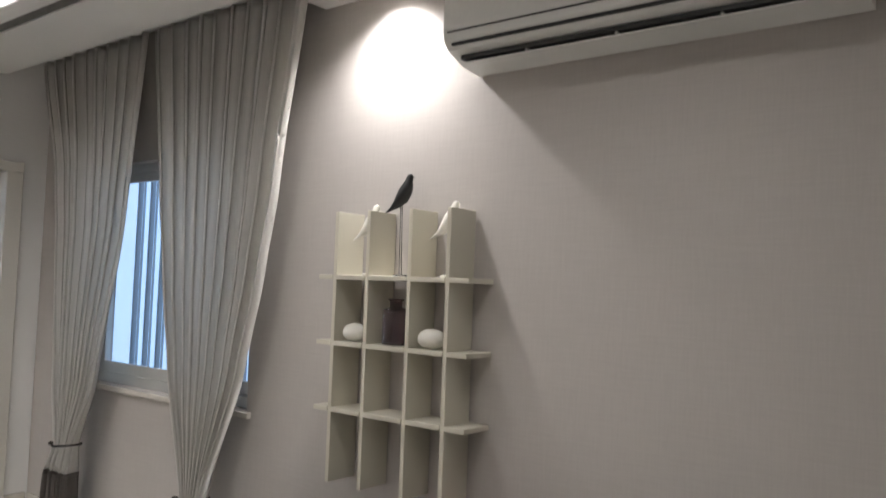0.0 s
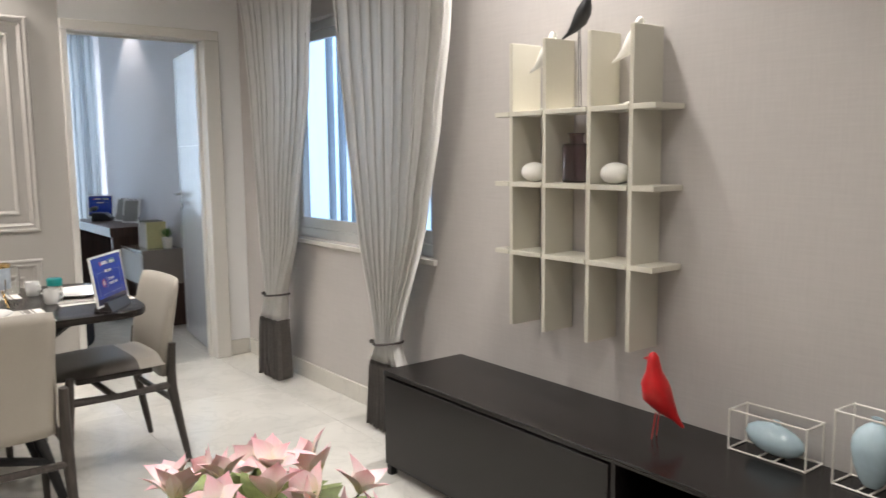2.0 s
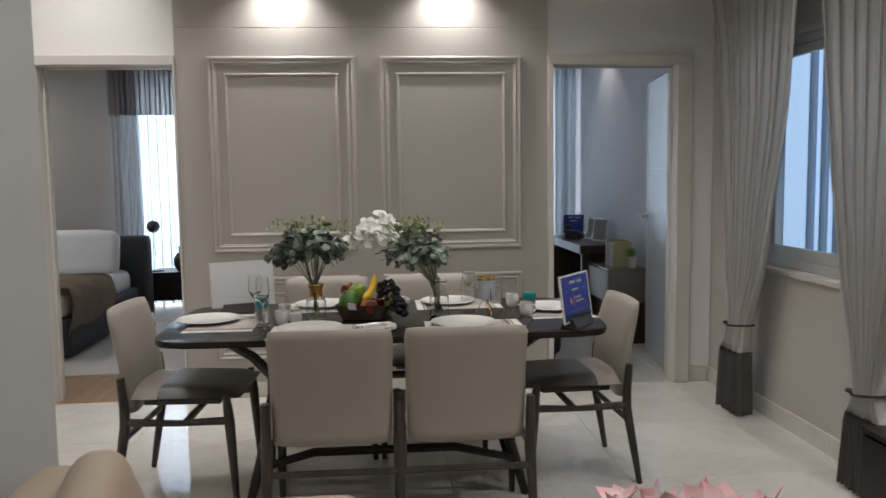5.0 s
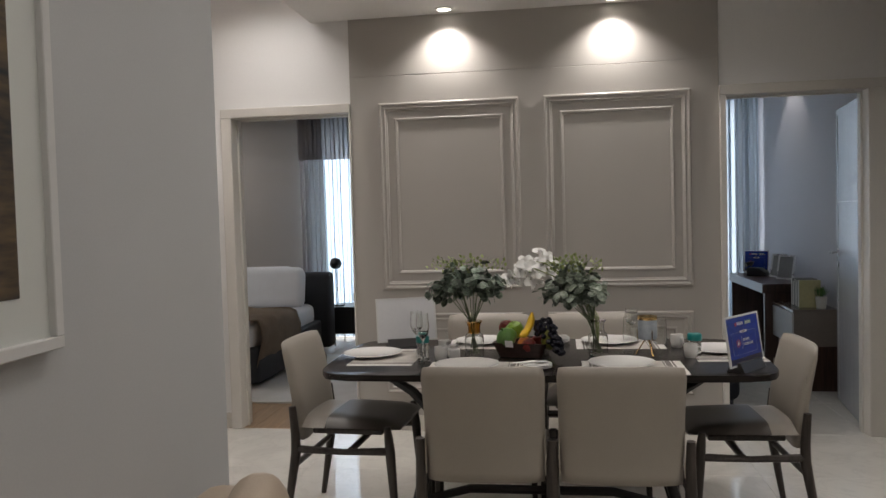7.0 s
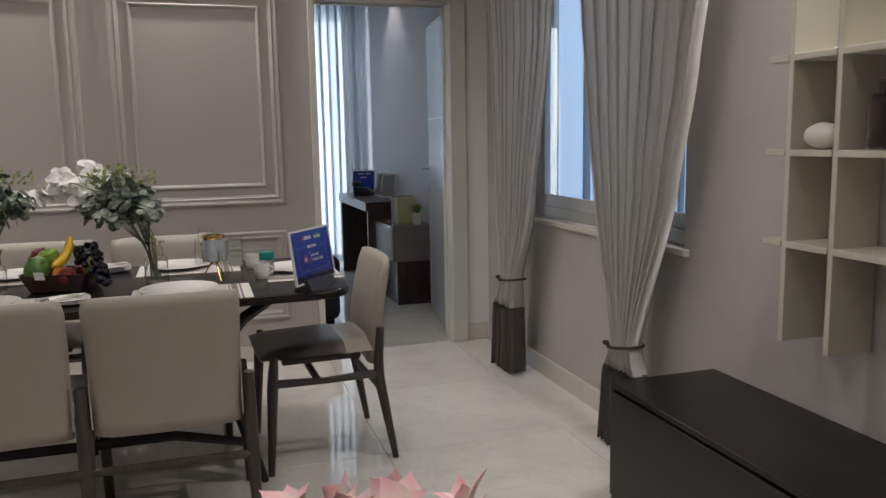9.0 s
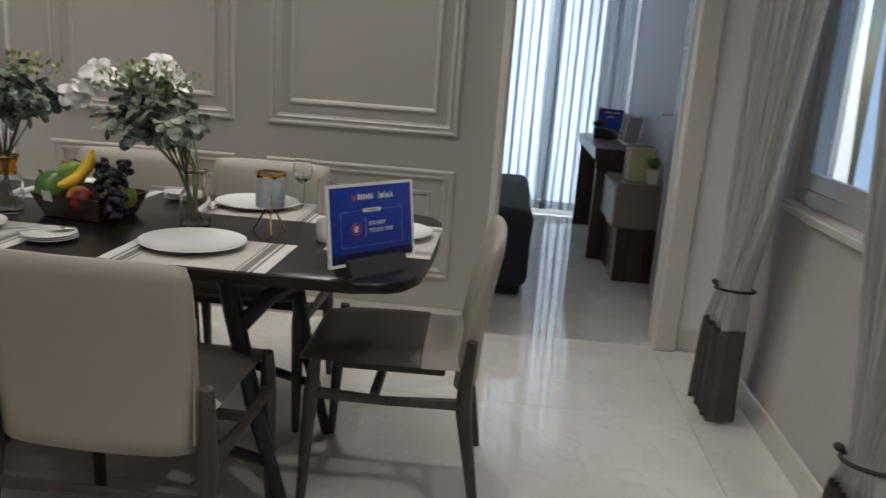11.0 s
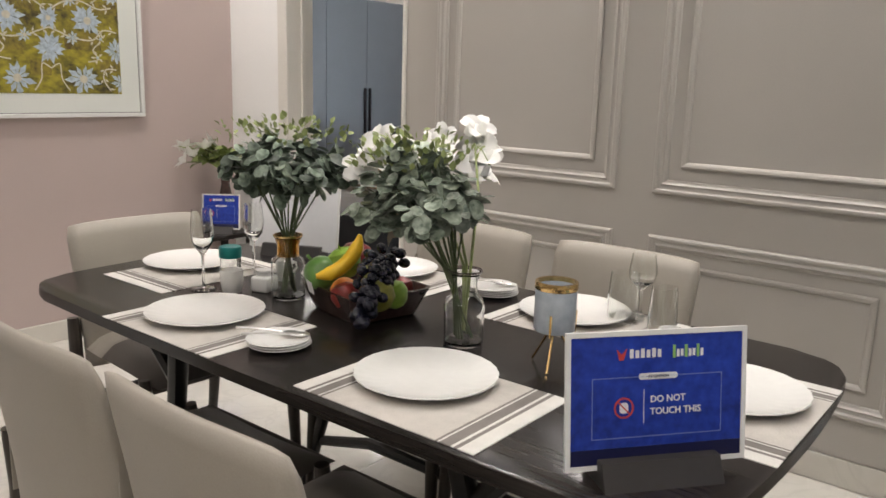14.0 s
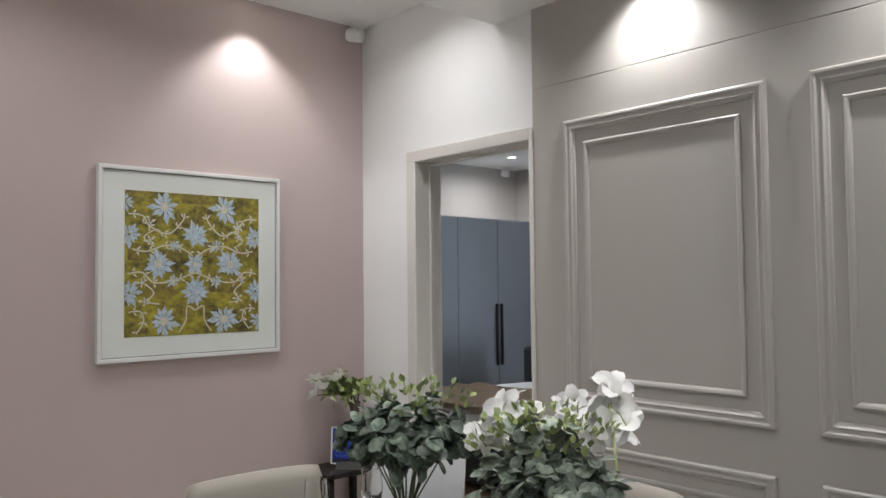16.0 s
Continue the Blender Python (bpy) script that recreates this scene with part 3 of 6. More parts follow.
structure(ob, "plain greige wall closing the living room", "wall")

# floor slab under the tiles
slab = part("floor", boxm(-0.02, XB, YP, YW, -0.06, -0.012), "grout")
structure(slab, "floor of large polished cream marble tiles", "floor")

# ceilings
TX0, TX1, TY0, TY1 = 0.62, 5.6, -0.55, 1.62
bm = boxes([(-0.02, XB, -1.33, TY0, CEIL, CEIL + 0.3), (-0.02, XB, TY1, 2.0, CEIL, CEIL + 0.3), (2.47, XB, 2.0, YW, CEIL, CEIL + 0.3),
            (-0.02, TX0, TY0, TY1, CEIL, CEIL + 0.3), (TX1, XB, TY0, TY1, CEIL, CEIL + 0.3), (TX0, TX1, TY0, TY1, 2.72, CEIL + 0.3), (-0.02, 2.47, 2.0, YW, 2.78, CEIL + 0.3)])
ob = part("ceiling", bm, "ceiling")
structure(ob, "white dropped ceiling with a recessed tray", "ceiling")
ob = part("ceiling_alcove", boxm(-0.02, XE, YP, -1.335, HIGH, HIGH + 0.1), "ceiling")
structure(ob, "white higher ceiling over the dining alcove", "ceiling")
bm = boxes([(TX0, TX1, TY1 - 0.075, TY1 - 0.004, CEIL + 0.005, CEIL + 0.03), (TX0, TX1, TY0 + 0.004, TY0 + 0.075, CEIL + 0.005, CEIL + 0.03),
            (TX0 + 0.004, TX0 + 0.075, TY0 + 0.08, TY1 - 0.08, CEIL + 0.005, CEIL + 0.03)])
ob = part("trim_tray", bm, "mosaic")
structure(ob, "dark mosaic strip round the ceiling tray", "trim")
bm = boxes([(TX0 + 0.08, TX1, TY1 - 0.19, TY1 - 0.08, CEIL - 0.015, CEIL + 0.06)], bevel=0.006)
ob = part("trim_tray_lip", bm, "ceiling")
structure(ob, "white lip along the ceiling tray", "trim")

# panelling: lower and upper board with a shadow gap between, and mitred mouldings
panel = part("panelling", boxes([(-0.018, 0.0, D2B, D1A, 0.10, 2.271), (-0.018, 0.0, D2B, D1A, 2.274, CEIL)], bevel=0.0015), "panel")
structure(panel, "taupe painted wall panelling with raised mouldings", "panelling")
part("shadow_gap", boxm(-0.017, -0.003, D2B + 0.002, D1A - 0.002, 2.2705, 2.2745), "panel", panel)
BIG = [(0.0, 0.0), (0.0, 0.016), (0.006, 0.021), (0.014, 0.021), (0.02, 0.015), (0.028, 0.014), (0.036, 0.018), (0.042, 0.010), (0.05, 0.006), (0.052, 0.0)]
SMALL = [(0.0, 0.0), (0.0, 0.010), (0.006, 0.013), (0.014, 0.011), (0.020, 0.006), (0.022, 0.0)]
for y0, y1 in ((-0.893, -0.008), (0.145, 1.022)):
    for z0, z1 in ((0.914, 2.100), (0.245, 0.758)):
        part("moulding", moulding(y0, y1, z0, z1, BIG), "panel", panel)
        part("inner_moulding", moulding(y0 + 0.098, y1 - 0.098, z0 + 0.098, z1 - 0.098, SMALL), "panel", panel)

# skirtings
ob = part("baseboard_north", boxm(0.0, XB, YW - 0.014, YW - 0.0005, 0, 0.10, bevel=0.003), "skirt")
structure(ob, "marble skirting along the window wall", "skirting")
ob = part("baseboard_panel", boxm(-0.018, 0.004, D2B, D1A, 0, 0.098, bevel=0.002), "skirt")
structure(ob, "marble skirting under the panelling", "skirting")
ob = part("baseboard_west", boxes([(-0.0195, -0.006, D1B, YW - 0.015, 0, 0.1), (-0.0195, -0.006, YP + 0.015, D2A, 0, 0.1)], bevel=0.003), "skirt")
structure(ob, "marble skirting beside the doors", "skirting")
ob = part("baseboard_south", boxm(-0.01, XE, YP + 0.0005, YP + 0.014, 0, 0.10, bevel=0.003), "skirt")
structure(ob, "marble skirting under the picture wall", "skirting")
ob = part("baseboard_sofa", boxm(XE, XB, YL + 0.0005, YL + 0.014, 0, 0.10, bevel=0.003), "skirt")
structure(ob, "marble skirting along the sofa wall", "skirting")


def door_frame(name, ya, yb, jl, jr, label):
    bm = boxes([(-0.16, 0.022, ya, ya + jl, 0, DH - 0.06), (-0.16, 0.022, yb - jr, yb, 0, DH - 0.06), (-0.16, 0.022, ya, yb, DH - 0.06, DH)], bevel=0.004)
    for y0, y1 in ((ya + jl, ya + jl + 0.012), (yb - jr - 0.012, yb - jr)):
        bx(bm, -0.10, -0.075, y0, y1, 0, DH - 0.06)
    bx(bm, -0.10, -0.075, ya + jl, yb - jr, DH - 0.072, DH - 0.06)
    return structure(part(name, bm, "frame"), label, "door frame")


frame1 = door_frame("door_frame_1", D1A + 0.001, D1B, 0.036, 0.098, "beige painted frame of the study door")
frame2 = door_frame("door_frame_2", D2A, D2B - 0.001, 0.072, 0.010, "beige painted frame of the bedroom door")

# open door leaf of the study, folded back against the side wall
leaf = part("door_1", boxm(-0.775, 0.0, -0.040, 0.0, 0.008, 2.035, bevel=0.003), "leafdoor", m=pose(-0.163, 2.085, 0, 0, 0, -8))
structure(leaf, "grey laminate door standing open against the study wall", "door")
part("edge_strip", boxm(-0.001, 0.004, -0.038, -0.002, 0.01, 2.03), "frame", leaf)
part("groove", boxes([(-0.73, -0.03, -0.0415, -0.0395, 1.395, 1.400), (-0.712, -0.706, -0.0415, -0.0395, 0.05, 2.0)]), "aluminium", leaf)
h = part("door_handle", tube([(-0.70, -0.042, 1.05), (-0.70, -0.092, 1.05), (-0.69, -0.098, 1.05), (-0.585, -0.098, 1.05)], 0.009, 10), "steel", leaf, "brushed steel lever", True)
part("rose", lathe([(0, 0), (0.026, 0), (0.026, 0.008), (0, 0.008)], 20, m=pose(-0.70, -0.0402, 1.05, 90)), "steel", h, smooth=True)
part("lock_plate", lathe([(0, 0), (0.02, 0), (0.02, 0.008), (0, 0.008)], 16, m=pose(-0.70, -0.0402, 0.965, 90)), "steel", leaf, smooth=True)
for z in (0.25, 1.02, 1.80):
    part("hinge", boxm(-0.006, 0.010, -0.052, -0.002, z - 0.05, z + 0.05, bevel=0.002), "steel", leaf)

# side window: aluminium sliding frame, sill, ribbed cladding outside
win = part("window_1", boxes([(W1, W2, YW + 0.05, YW + 0.12, WZ0, WZ0 + 0.055), (W1, W2, YW + 0.05, YW + 0.12, WZ1 - 0.05, WZ1), (W1, W1 + 0.05, YW + 0.05, YW + 0.12, WZ0 + 0.055, WZ1 - 0.05), (W2 - 0.05, W2, YW + 0.05, YW + 0.12, WZ0 + 0.055, WZ1 - 0.05)], bevel=0.003), "aluminium")
structure(win, "grey aluminium sliding window half hidden by curtains", "window")
for x0, x1, y in ((W1 + 0.05, 1.44, YW + 0.056), (1.40, W2 - 0.05, YW + 0.088)):
    s = part("sash", boxes([(x0, x1, y, y + 0.028, WZ0 + 0.056, WZ0 + 0.115), (x0, x1, y, y + 0.028, WZ1 - 0.10, WZ1 - 0.051), (x0, x0 + 0.045, y, y + 0.028, WZ0 + 0.115, WZ1 - 0.10), (x1 - 0.045, x1, y, y + 0.028, WZ0 + 0.115, WZ1 - 0.10)], bevel=0.002), "aluminium", win)
    p = part("pane", boxm(x0 + 0.04, x1 - 0.04, y + 0.011, y + 0.016, WZ0 + 0.11, WZ1 - 0.095), "pane", s)
    p.visible_shadow = False
ob = part("window_sill", boxm(W1 - 0.03, W2 + 0.03, YW - 0.022, YW + 0.05, WZ0 - 0.03, WZ0 - 0.0005, bevel=0.004), "skirt", win)
bm = bmesh.new()
for i in range(22):
    x = -0.3 + i * 0.16
    bx(bm, x, x + 0.022, YW + 0.80, YW + 0.83, 0.2, 3.0)
    bx(bm, x + 0.05, x + 0.058, YW + 0.815, YW + 0.83, 0.2, 3.0)
ob = part("fence_outside", bm, "cladding")
structure(ob, "grey upright fence bars outside the window", "fence")
ob = part("daylight_backdrop", boxm(-0.8, 3.6, YW + 0.86, YW + 0.88, -0.2, 3.2), "blueglow")
structure(ob, "pale blue daylight beyond the fence", "backdrop")

# ---- the study behind the right-hand door ----
SX, SY = -3.55, 2.26
ob = part("study_wall_north", boxm(SX - 0.1, -0.14, SY, SY + 0.1, 0, 2.7), "study")
structure(ob, "lilac-grey study wall", "wall")
ob = part("study_wall_south", boxm(SX - 0.1, -0.14, -0.95, -0.85, 0, 2.7), "study")
structure(ob, "lilac-grey side wall of the study", "wall")
ob = part("study_wall_west", boxes([(SX - 0.1, SX, -0.85, 0.2, 0, 2.7), (SX - 0.1, SX, 0.2, SY, 2.45, 2.7), (SX - 0.1, SX, 0.2, SY, 0, 0.05), (SX - 0.1, SX, 2.13, SY, 0.05, 2.45)]), "study")
structure(ob, "study wall with a full-height window", "wall")
ob = part("study_ceiling", boxm(SX - 0.1, -0.14, -0.95, SY + 0.1, 2.70, 2.8), "ceiling")
structure(ob, "white study ceiling", "ceiling")
slab2 = part("study_floor", boxm(SX, -0.02, -0.85, SY, -0.06, -0.012), "grout")
structure(slab2, "polished cream marble floor of the study", "floor")
ob = part("sky_backdrop", boxm(-4.6, -4.55, -4.6, 3.4, -0.2, 3.2), "skyglow")
structure(ob, "bright overexposed daylight outside", "backdrop")

# ---- the bedroom behind the other door ----
BX = -3.95
ob = part("bedroom_wall_west", boxes([(BX - 0.1, BX, -4.9, -2.66, 0, 2.7), (BX - 0.1, BX, -2.66, -0.95, 2.4, 2.7), (BX - 0.1, BX, -1.3, -0.95, 0, 2.4)]), "greige")
structure(ob, "greige bedroom wall with a full-height window", "wall")
ob = part("bedroom_wall_north", boxm(BX - 0.1, -0.14, -1.06, -0.955, 0, 2.7), "greige")
structure(ob, "greige bedroom side wall", "wall")
ob = part("bedroom_wall_south", boxm(BX - 0.1, -0.14, -5.0, -4.9, 0, 2.7), "greige")
structure(ob, "greige bedroom end wall", "wall")
ob = part("bedroom_wall_east", boxm(-0.24, -0.142, -4.9, YP - 0.12, 0, 2.7), "greige")
structure(ob, "greige wall beside the bedroom door", "wall")
ob = part("bedroom_ceiling", boxm(BX - 0.1, -0.14, -5.0, -0.95, 2.70, 2.8), "ceiling")
structure(ob, "white bedroom ceiling", "ceiling")
slab3 = part("bedroom_floor", boxm(BX - 0.1, -0.02, -4.9, -1.06, -0.06, -0.012), "grout")
structure(slab3, "oak plank floor of the bedroom", "floor")


# ---- dining table ----
def dining_table():
    t = empty("dining_table", pose(1.425, 0.140, 0), "dark oak dining table with rounded corners and splayed legs", "table")
    hx, hy, r = 0.455, 0.932, 0.125
    out = rounded(-hx, hx, -hy, hy, r, 8)
    dense = []
    for (x0, y0), (x1, y1) in zip(out, out[1:] + out[:1]):
        k = max(1, int(math.hypot(x1 - x0, y1 - y0) / 0.10))
        for i in range(k):
            x, y = lerp(x0, x1, i / k), lerp(y0, y1, i / k)
            dense.append((x * (1 - 0.04 * (y / hy) ** 2), y * (1 - 0.03 * (x / hx) ** 2)))
    part("tabletop", prism(dense, 0.716, 0.742, bevel=0.006), "darkwood", t, smooth=True)
    part("subframe", boxes([(-0.05, 0.05, -0.52, 0.52, 0.68, 0.7155), (-0.27, 0.27, -0.56, -0.47, 0.68, 0.7155), (-0.27, 0.27, 0.47, 0.56, 0.68, 0.7155)], bevel=0.006), "black", t)
    for sy in (-1, 1):
        for sx in (-1, 1):
            pts = [(sx * 0.29, sy * 0.42, 0.71), (sx * 0.28, sy * 0.445, 0.575), (sx * 0.265, sy * 0.505, 0.285), (sx * 0.25, sy * 0.585, 0.0)]
            part("leg", tube(pts, [0.030, 0.031, 0.027, 0.019], 10, flat=0.8), "black", t, smooth=True)
            part("arm", tube([(sx * 0.28, sy * 0.455, 0.545), (sx * 0.292, sy * 0.54, 0.643), (sx * 0.30, sy * 0.64, 0.708)], [0.024, 0.023, 0.020], 8, flat=0.8), "black", t, smooth=True)
    for sx in (-1, 1):
        x = sx * 0.265
        part("stretcher", tube([(x, -0.535, 0.165), (x, -0.31, 0.225), (x, 0.28, 0.225), (x, 0.535, 0.165)], [0.019, 0.022, 0.022, 0.019], 8, flat=0.8), "black", t, smooth=True)
    return t


dining_table()


# ---- dining chairs ----
def dining_chair():
    """Faces -y; origin on the floor under the seat."""
    c = empty("dining_chair", pose(1.395, 0.968, 0, 0, 0, 2) @ Matrix.Scale(1.035, 4), "greige leather dining chair on a grey-brown ash frame", "chair", "chairs round the table")
    # seat: cushion with a dark taupe front part and a pale rear strip
    def slab(y0, y1, z0, z1, w0, w1, rear):
        bm = bmesh.new()
        nx, ny = 12, 8
        grid = {}
        for s in (0, 1):
            for i in range(nx + 1):
                for j in range(ny + 1):
                    u, v = i / nx * 2 - 1, j / ny
                    y = lerp(y0, y1, v)
                    w = lerp(w0, w1, v)
                    edge = (1 - abs(u) ** 8)
                    front = 1 - (1 - v) ** 8 * (0 if rear else 1)
                    z = lerp(z0, z1, 0.25 + 0.75 * edge * front) if s else lerp(z0, z1, 0.25 - 0.25 * edge * front)
                    z -= 0.012 * (1 - u * u) * s * math.sin(math.pi * min(1, 0.25 + v))
                    grid[s, i, j] = bm.verts.new((u * w, y, z))
        for i in range(nx):
            for j in range(ny):
                bm.faces.new([grid[1, a, b] for a, b in ((i, j), (i + 1, j), (i + 1, j + 1), (i, j + 1))])
                bm.faces.new([grid[0, a, b] for a, b in ((i, j), (i, j + 1), (i + 1, j + 1), (i + 1, j))])
        for j in range(ny):
            for i in (0, nx):
                bm.faces.new([grid[s, i, b] for s, b in ((0, j), (0, j + 1), (1, j + 1), (1, j))])
        for i in range(nx):
            for j in (0, ny):
                bm.faces.new([grid[s, a, j] for s, a in ((0, i), (0, i + 1), (1, i + 1), (1, i))])
        return bm
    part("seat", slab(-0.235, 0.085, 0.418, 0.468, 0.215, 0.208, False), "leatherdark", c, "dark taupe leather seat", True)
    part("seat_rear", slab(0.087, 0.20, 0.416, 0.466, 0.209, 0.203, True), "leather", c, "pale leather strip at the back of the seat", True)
    # backrest: slightly reclined and curved pad
    bm = bmesh.new()
    nx, nz = 14, 12
    g = {}
    for s in (0, 1):
        for i in range(nx + 1):
            for j in range(nz + 1):
                u, v = i / nx * 2 - 1, j / nz
                z = lerp(0.375, 0.778, v)
                yc = 0.195 + 0.02 * v + 0.045 * v * v
                th = 0.026 * (1 - abs(u) ** 10 * 0.6) * (1 - v ** 12 * 0.65) * lerp(1.15, 0.85, v)
                bend = 0.018 * (1 - u * u)
                w = lerp(0.199, 0.209, v) - 0.012 * max(0, v - 0.93) / 0.07 * 0.6
                g[s, i, j] = bm.verts.new((u * w, yc + bend + (th if s else -th), z - 0.006 * (abs(u) ** 6) * v))
    for i in range(nx):
        for j in range(nz):
            bm.faces.new([g[0, a, b] for a, b in ((i, j), (i, j + 1), (i + 1, j + 1), (i + 1, j))])
            bm.faces.new([g[1, a, b] for a, b in ((i, j), (i + 1, j), (i + 1, j + 1), (i, j + 1))])
    for j in range(nz):
        for i in (0, nx):
            bm.faces.new([g[s, i, b] for s, b in ((0, j), (0, j + 1), (1, j + 1), (1, j))])
    for i in range(nx):
        for j in (0, nz):
            bm.faces.new([g[s, a, j] for s, a in ((0, i), (0, i + 1), (1, i + 1), (1, i))])
    back = part("backrest", bm, "leather", c, smooth="all")
    for sx in (-1, 1):
        part("piping", boxm(sx * 0.2035 - 0.002, sx * 0.2035 + 0.002, 0.215, 0.225, 0.40, 0.66), "leather", back)
    for sx in (-1, 1):
        x = sx * 0.225
        part("back_leg", tube([(x, 0.215, 0.52), (x, 0.205, 0.40), (x, 0.205, 0.33), (x + sx * 0.006, 0.262, 0.0)], [0.015, 0.019, 0.021, 0.012], 10), "chairwood", c, smooth=True)
        part("front_leg", tube([(x, -0.185, 0.445), (x, -0.19, 0.40), (x, -0.195, 0.34), (x + sx * 0.006, -0.215, 0.0)], [0.014, 0.018, 0.021, 0.012], 10), "chairwood", c, smooth=True)
        part("side_rail", tube([(x, -0.19, 0.345), (x, 0.0, 0.338), (x, 0.205, 0.345)], [0.017, 0.013, 0.017], 8), "chairwood", c, smooth=True)
    part("cross_rail", tube([(-0.225, -0.03, 0.345), (0.225, -0.03, 0.345)], 0.014, 8), "chairwood", c, smooth=True)
    part("rear_rail", tube([(-0.226, 0.219, 0.272), (0.226, 0.219, 0.272)], 0.013, 8), "chairwood", c, smooth=True)
    part("seat_support", boxes([(-0.17, 0.17, -0.15, 0.15, 0.395, 0.4175)], bevel=0.004), "chairwood", c)
    return c


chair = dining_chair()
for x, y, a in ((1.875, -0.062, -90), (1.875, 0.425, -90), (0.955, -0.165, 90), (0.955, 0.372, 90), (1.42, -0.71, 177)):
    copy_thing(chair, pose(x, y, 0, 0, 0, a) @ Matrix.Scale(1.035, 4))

# ---- low media unit ----
tv = empty("media_unit", pose(2.279, 1.84, 0), "long low black-brown oak media unit against the wall", "media unit")
L = 2.75
part("top", boxm(0, L, 0, 0.414, 0.425, 0.445, bevel=0.002), "darkwoodx", tv)
part("side_panel", boxm(0, 0.02, 0.004, 0.41, 0.045, 0.4245, bevel=0.001), "darkwoodx", tv)
part("side_panel", boxm(L - 0.02, L, 0.004, 0.41, 0.045, 0.4245, bevel=0.001), "darkwoodx", tv)
part("divider", boxm(1.20, 1.22, 0.004, 0.41, 0.065, 0.4245), "darkwoodx", tv)
part("base_panel", boxm(0.0205, L - 0.0205, 0.004, 0.41, 0.045, 0.0645), "darkwoodx", tv)
part("back_panel", boxm(0.0205, L - 0.0205, 0.398, 0.412, 0.065, 0.4245), "darkwoodx", tv)
d = part("drawer_front", boxm(0.024, 1.198, -0.004, 0.014, 0.068, 0.418, bevel=0.0015), "darkwoodx", tv, "plain black-brown drawer front")
for x in (0.004, L - 0.034):
    for y in (0.008, 0.376):
        part("foot", boxm(x, x + 0.03, y, y + 0.03, 0.0, 0.0445), "blackmetal", tv)
part("shelf", boxm(1.2205, L - 0.0205, 0.03, 0.397, 0.287, 0.303), "darkwoodx", tv)
part("drawer_front", boxm(1.2245, L - 0.0245, -0.004, 0.014, 0.068, 0.285, bevel=0.0015), "darkwoodx", tv, "dark grey lower drawer front")


# ---- curtains ----
def curtain(name_m, left, right, deep, tie_z, tie_x, tie_w, folds, seed, band_z):
    c = empty("curtain", name_m, "cream linen curtain with grey hem, tied by dark cord", "curtain", "curtains at the side window")
    y = 0.0
    part("cloth", cloth(left, right, deep, y, band_z, 2.70, folds, 60, seed=seed), "linen", c, smooth="all")
    part("hem_band", cloth(left, right, [(z, d * 1.04) for z, d in deep], y, 0.015, band_z - 0.0005, folds, 14, seed=seed), "band", c, "grey linen hem band", smooth="all")
    ring = [(tie_x + tie_w * math.cos(a), 0.068 * math.sin(a), tie_z + 0.012 * math.cos(a)) for a in [2 * math.pi * i / 28 for i in range(28)]]
    t = part("tie_back", tube(ring + ring[:1], 0.0055, 6), "tie", c, "dark brown cord", True)
    part("knot", ball(0.013, (1.3, 1, 0.8), 2, (tie_x - tie_w * 0.75, -0.055, tie_z + 0.005)), "tie", t, smooth=True)
    return c


curtain(pose(0, 2.125, 0),
        [(0.0, 0.55), (0.33, 0.57), (0.513, 0.64), (0.83, 0.55), (1.66, 0.44), (2.03, 0.38), (2.7, 0.15)],
        [(0.0, 0.80), (0.33, 0.79), (0.513, 0.80), (0.88, 0.98), (1.73, 1.20), (2.7, 1.32)],
        [(0.0, 0.066), (0.40, 0.060), (0.513, 0.046), (0.8, 0.044), (1.6, 0.038), (2.7, 0.036)], 0.513, 0.72, 0.092, 10, 1.3, 0.37)
curtain(pose(0, 2.13, 0),
        [(0.0, 1.72), (0.3, 1.75), (0.44, 1.815), (1.02, 1.64), (1.45, 1.545), (1.86, 1.475), (2.7, 1.35)],
        [(0.0, 2.03), (0.3, 2.01), (0.44, 1.955), (1.06, 2.20), (1.49, 2.31), (1.84, 2.38), (2.7, 2.52)],
        [(0.0, 0.056), (0.35, 0.050), (0.44, 0.040), (0.8, 0.042), (1.6, 0.038), (2.7, 0.036)], 0.44, 1.885, 0.078, 10, 5.1, 0.345)

# ---- split air conditioner ----
ac = empty("air_conditioner", pose(3.31, 2.265, 2.225), "white wall-mounted split air conditioner above the shelf", "air conditioner")
bm = bmesh.new()
prof = [(0.0, 0.0), (-0.10, 0.012), (-0.185, 0.045), (-0.215, 0.075), (-0.22, 0.12), (-0.215, 0.26), (-0.19, 0.295), (0.0, 0.30)]
a = [bm.verts.new((0.0, y, z)) for y, z in prof]
b = [bm.verts.new((1.30, y, z)) for y, z in prof]
for i in range(len(prof)):
    j = (i + 1) % len(prof)
    bm.faces.new((a[i], a[j], b[j], b[i]))
bm.faces.new(a)
bm.faces.new(b)
part("casing", bm, "plastic", ac)
part("outlet", boxm(0.04, 1.26, -0.165, -0.105, 0.016, 0.031), "slot", ac, "dark air outlet slot")
f = part("flap", boxm(0.05, 1.25, -0.155, -0.095, 0.004, 0.009, bevel=0.002), "plastic", ac)
part("seam", boxm(0.02, 1.28, -0.2225, -0.218, 0.098, 0.102), "slot", ac)
for x in (0.3, 0.62, 0.94):
    part("vane", boxm(x, x + 0.006, -0.16, -0.10, 0.010, 0.030), "plastic", ac)
part("upper_slot", boxm(0.03, 1.27, -0.209, -0.196, 0.056, 0.065), "slot", ac, "dark slot above the flap")

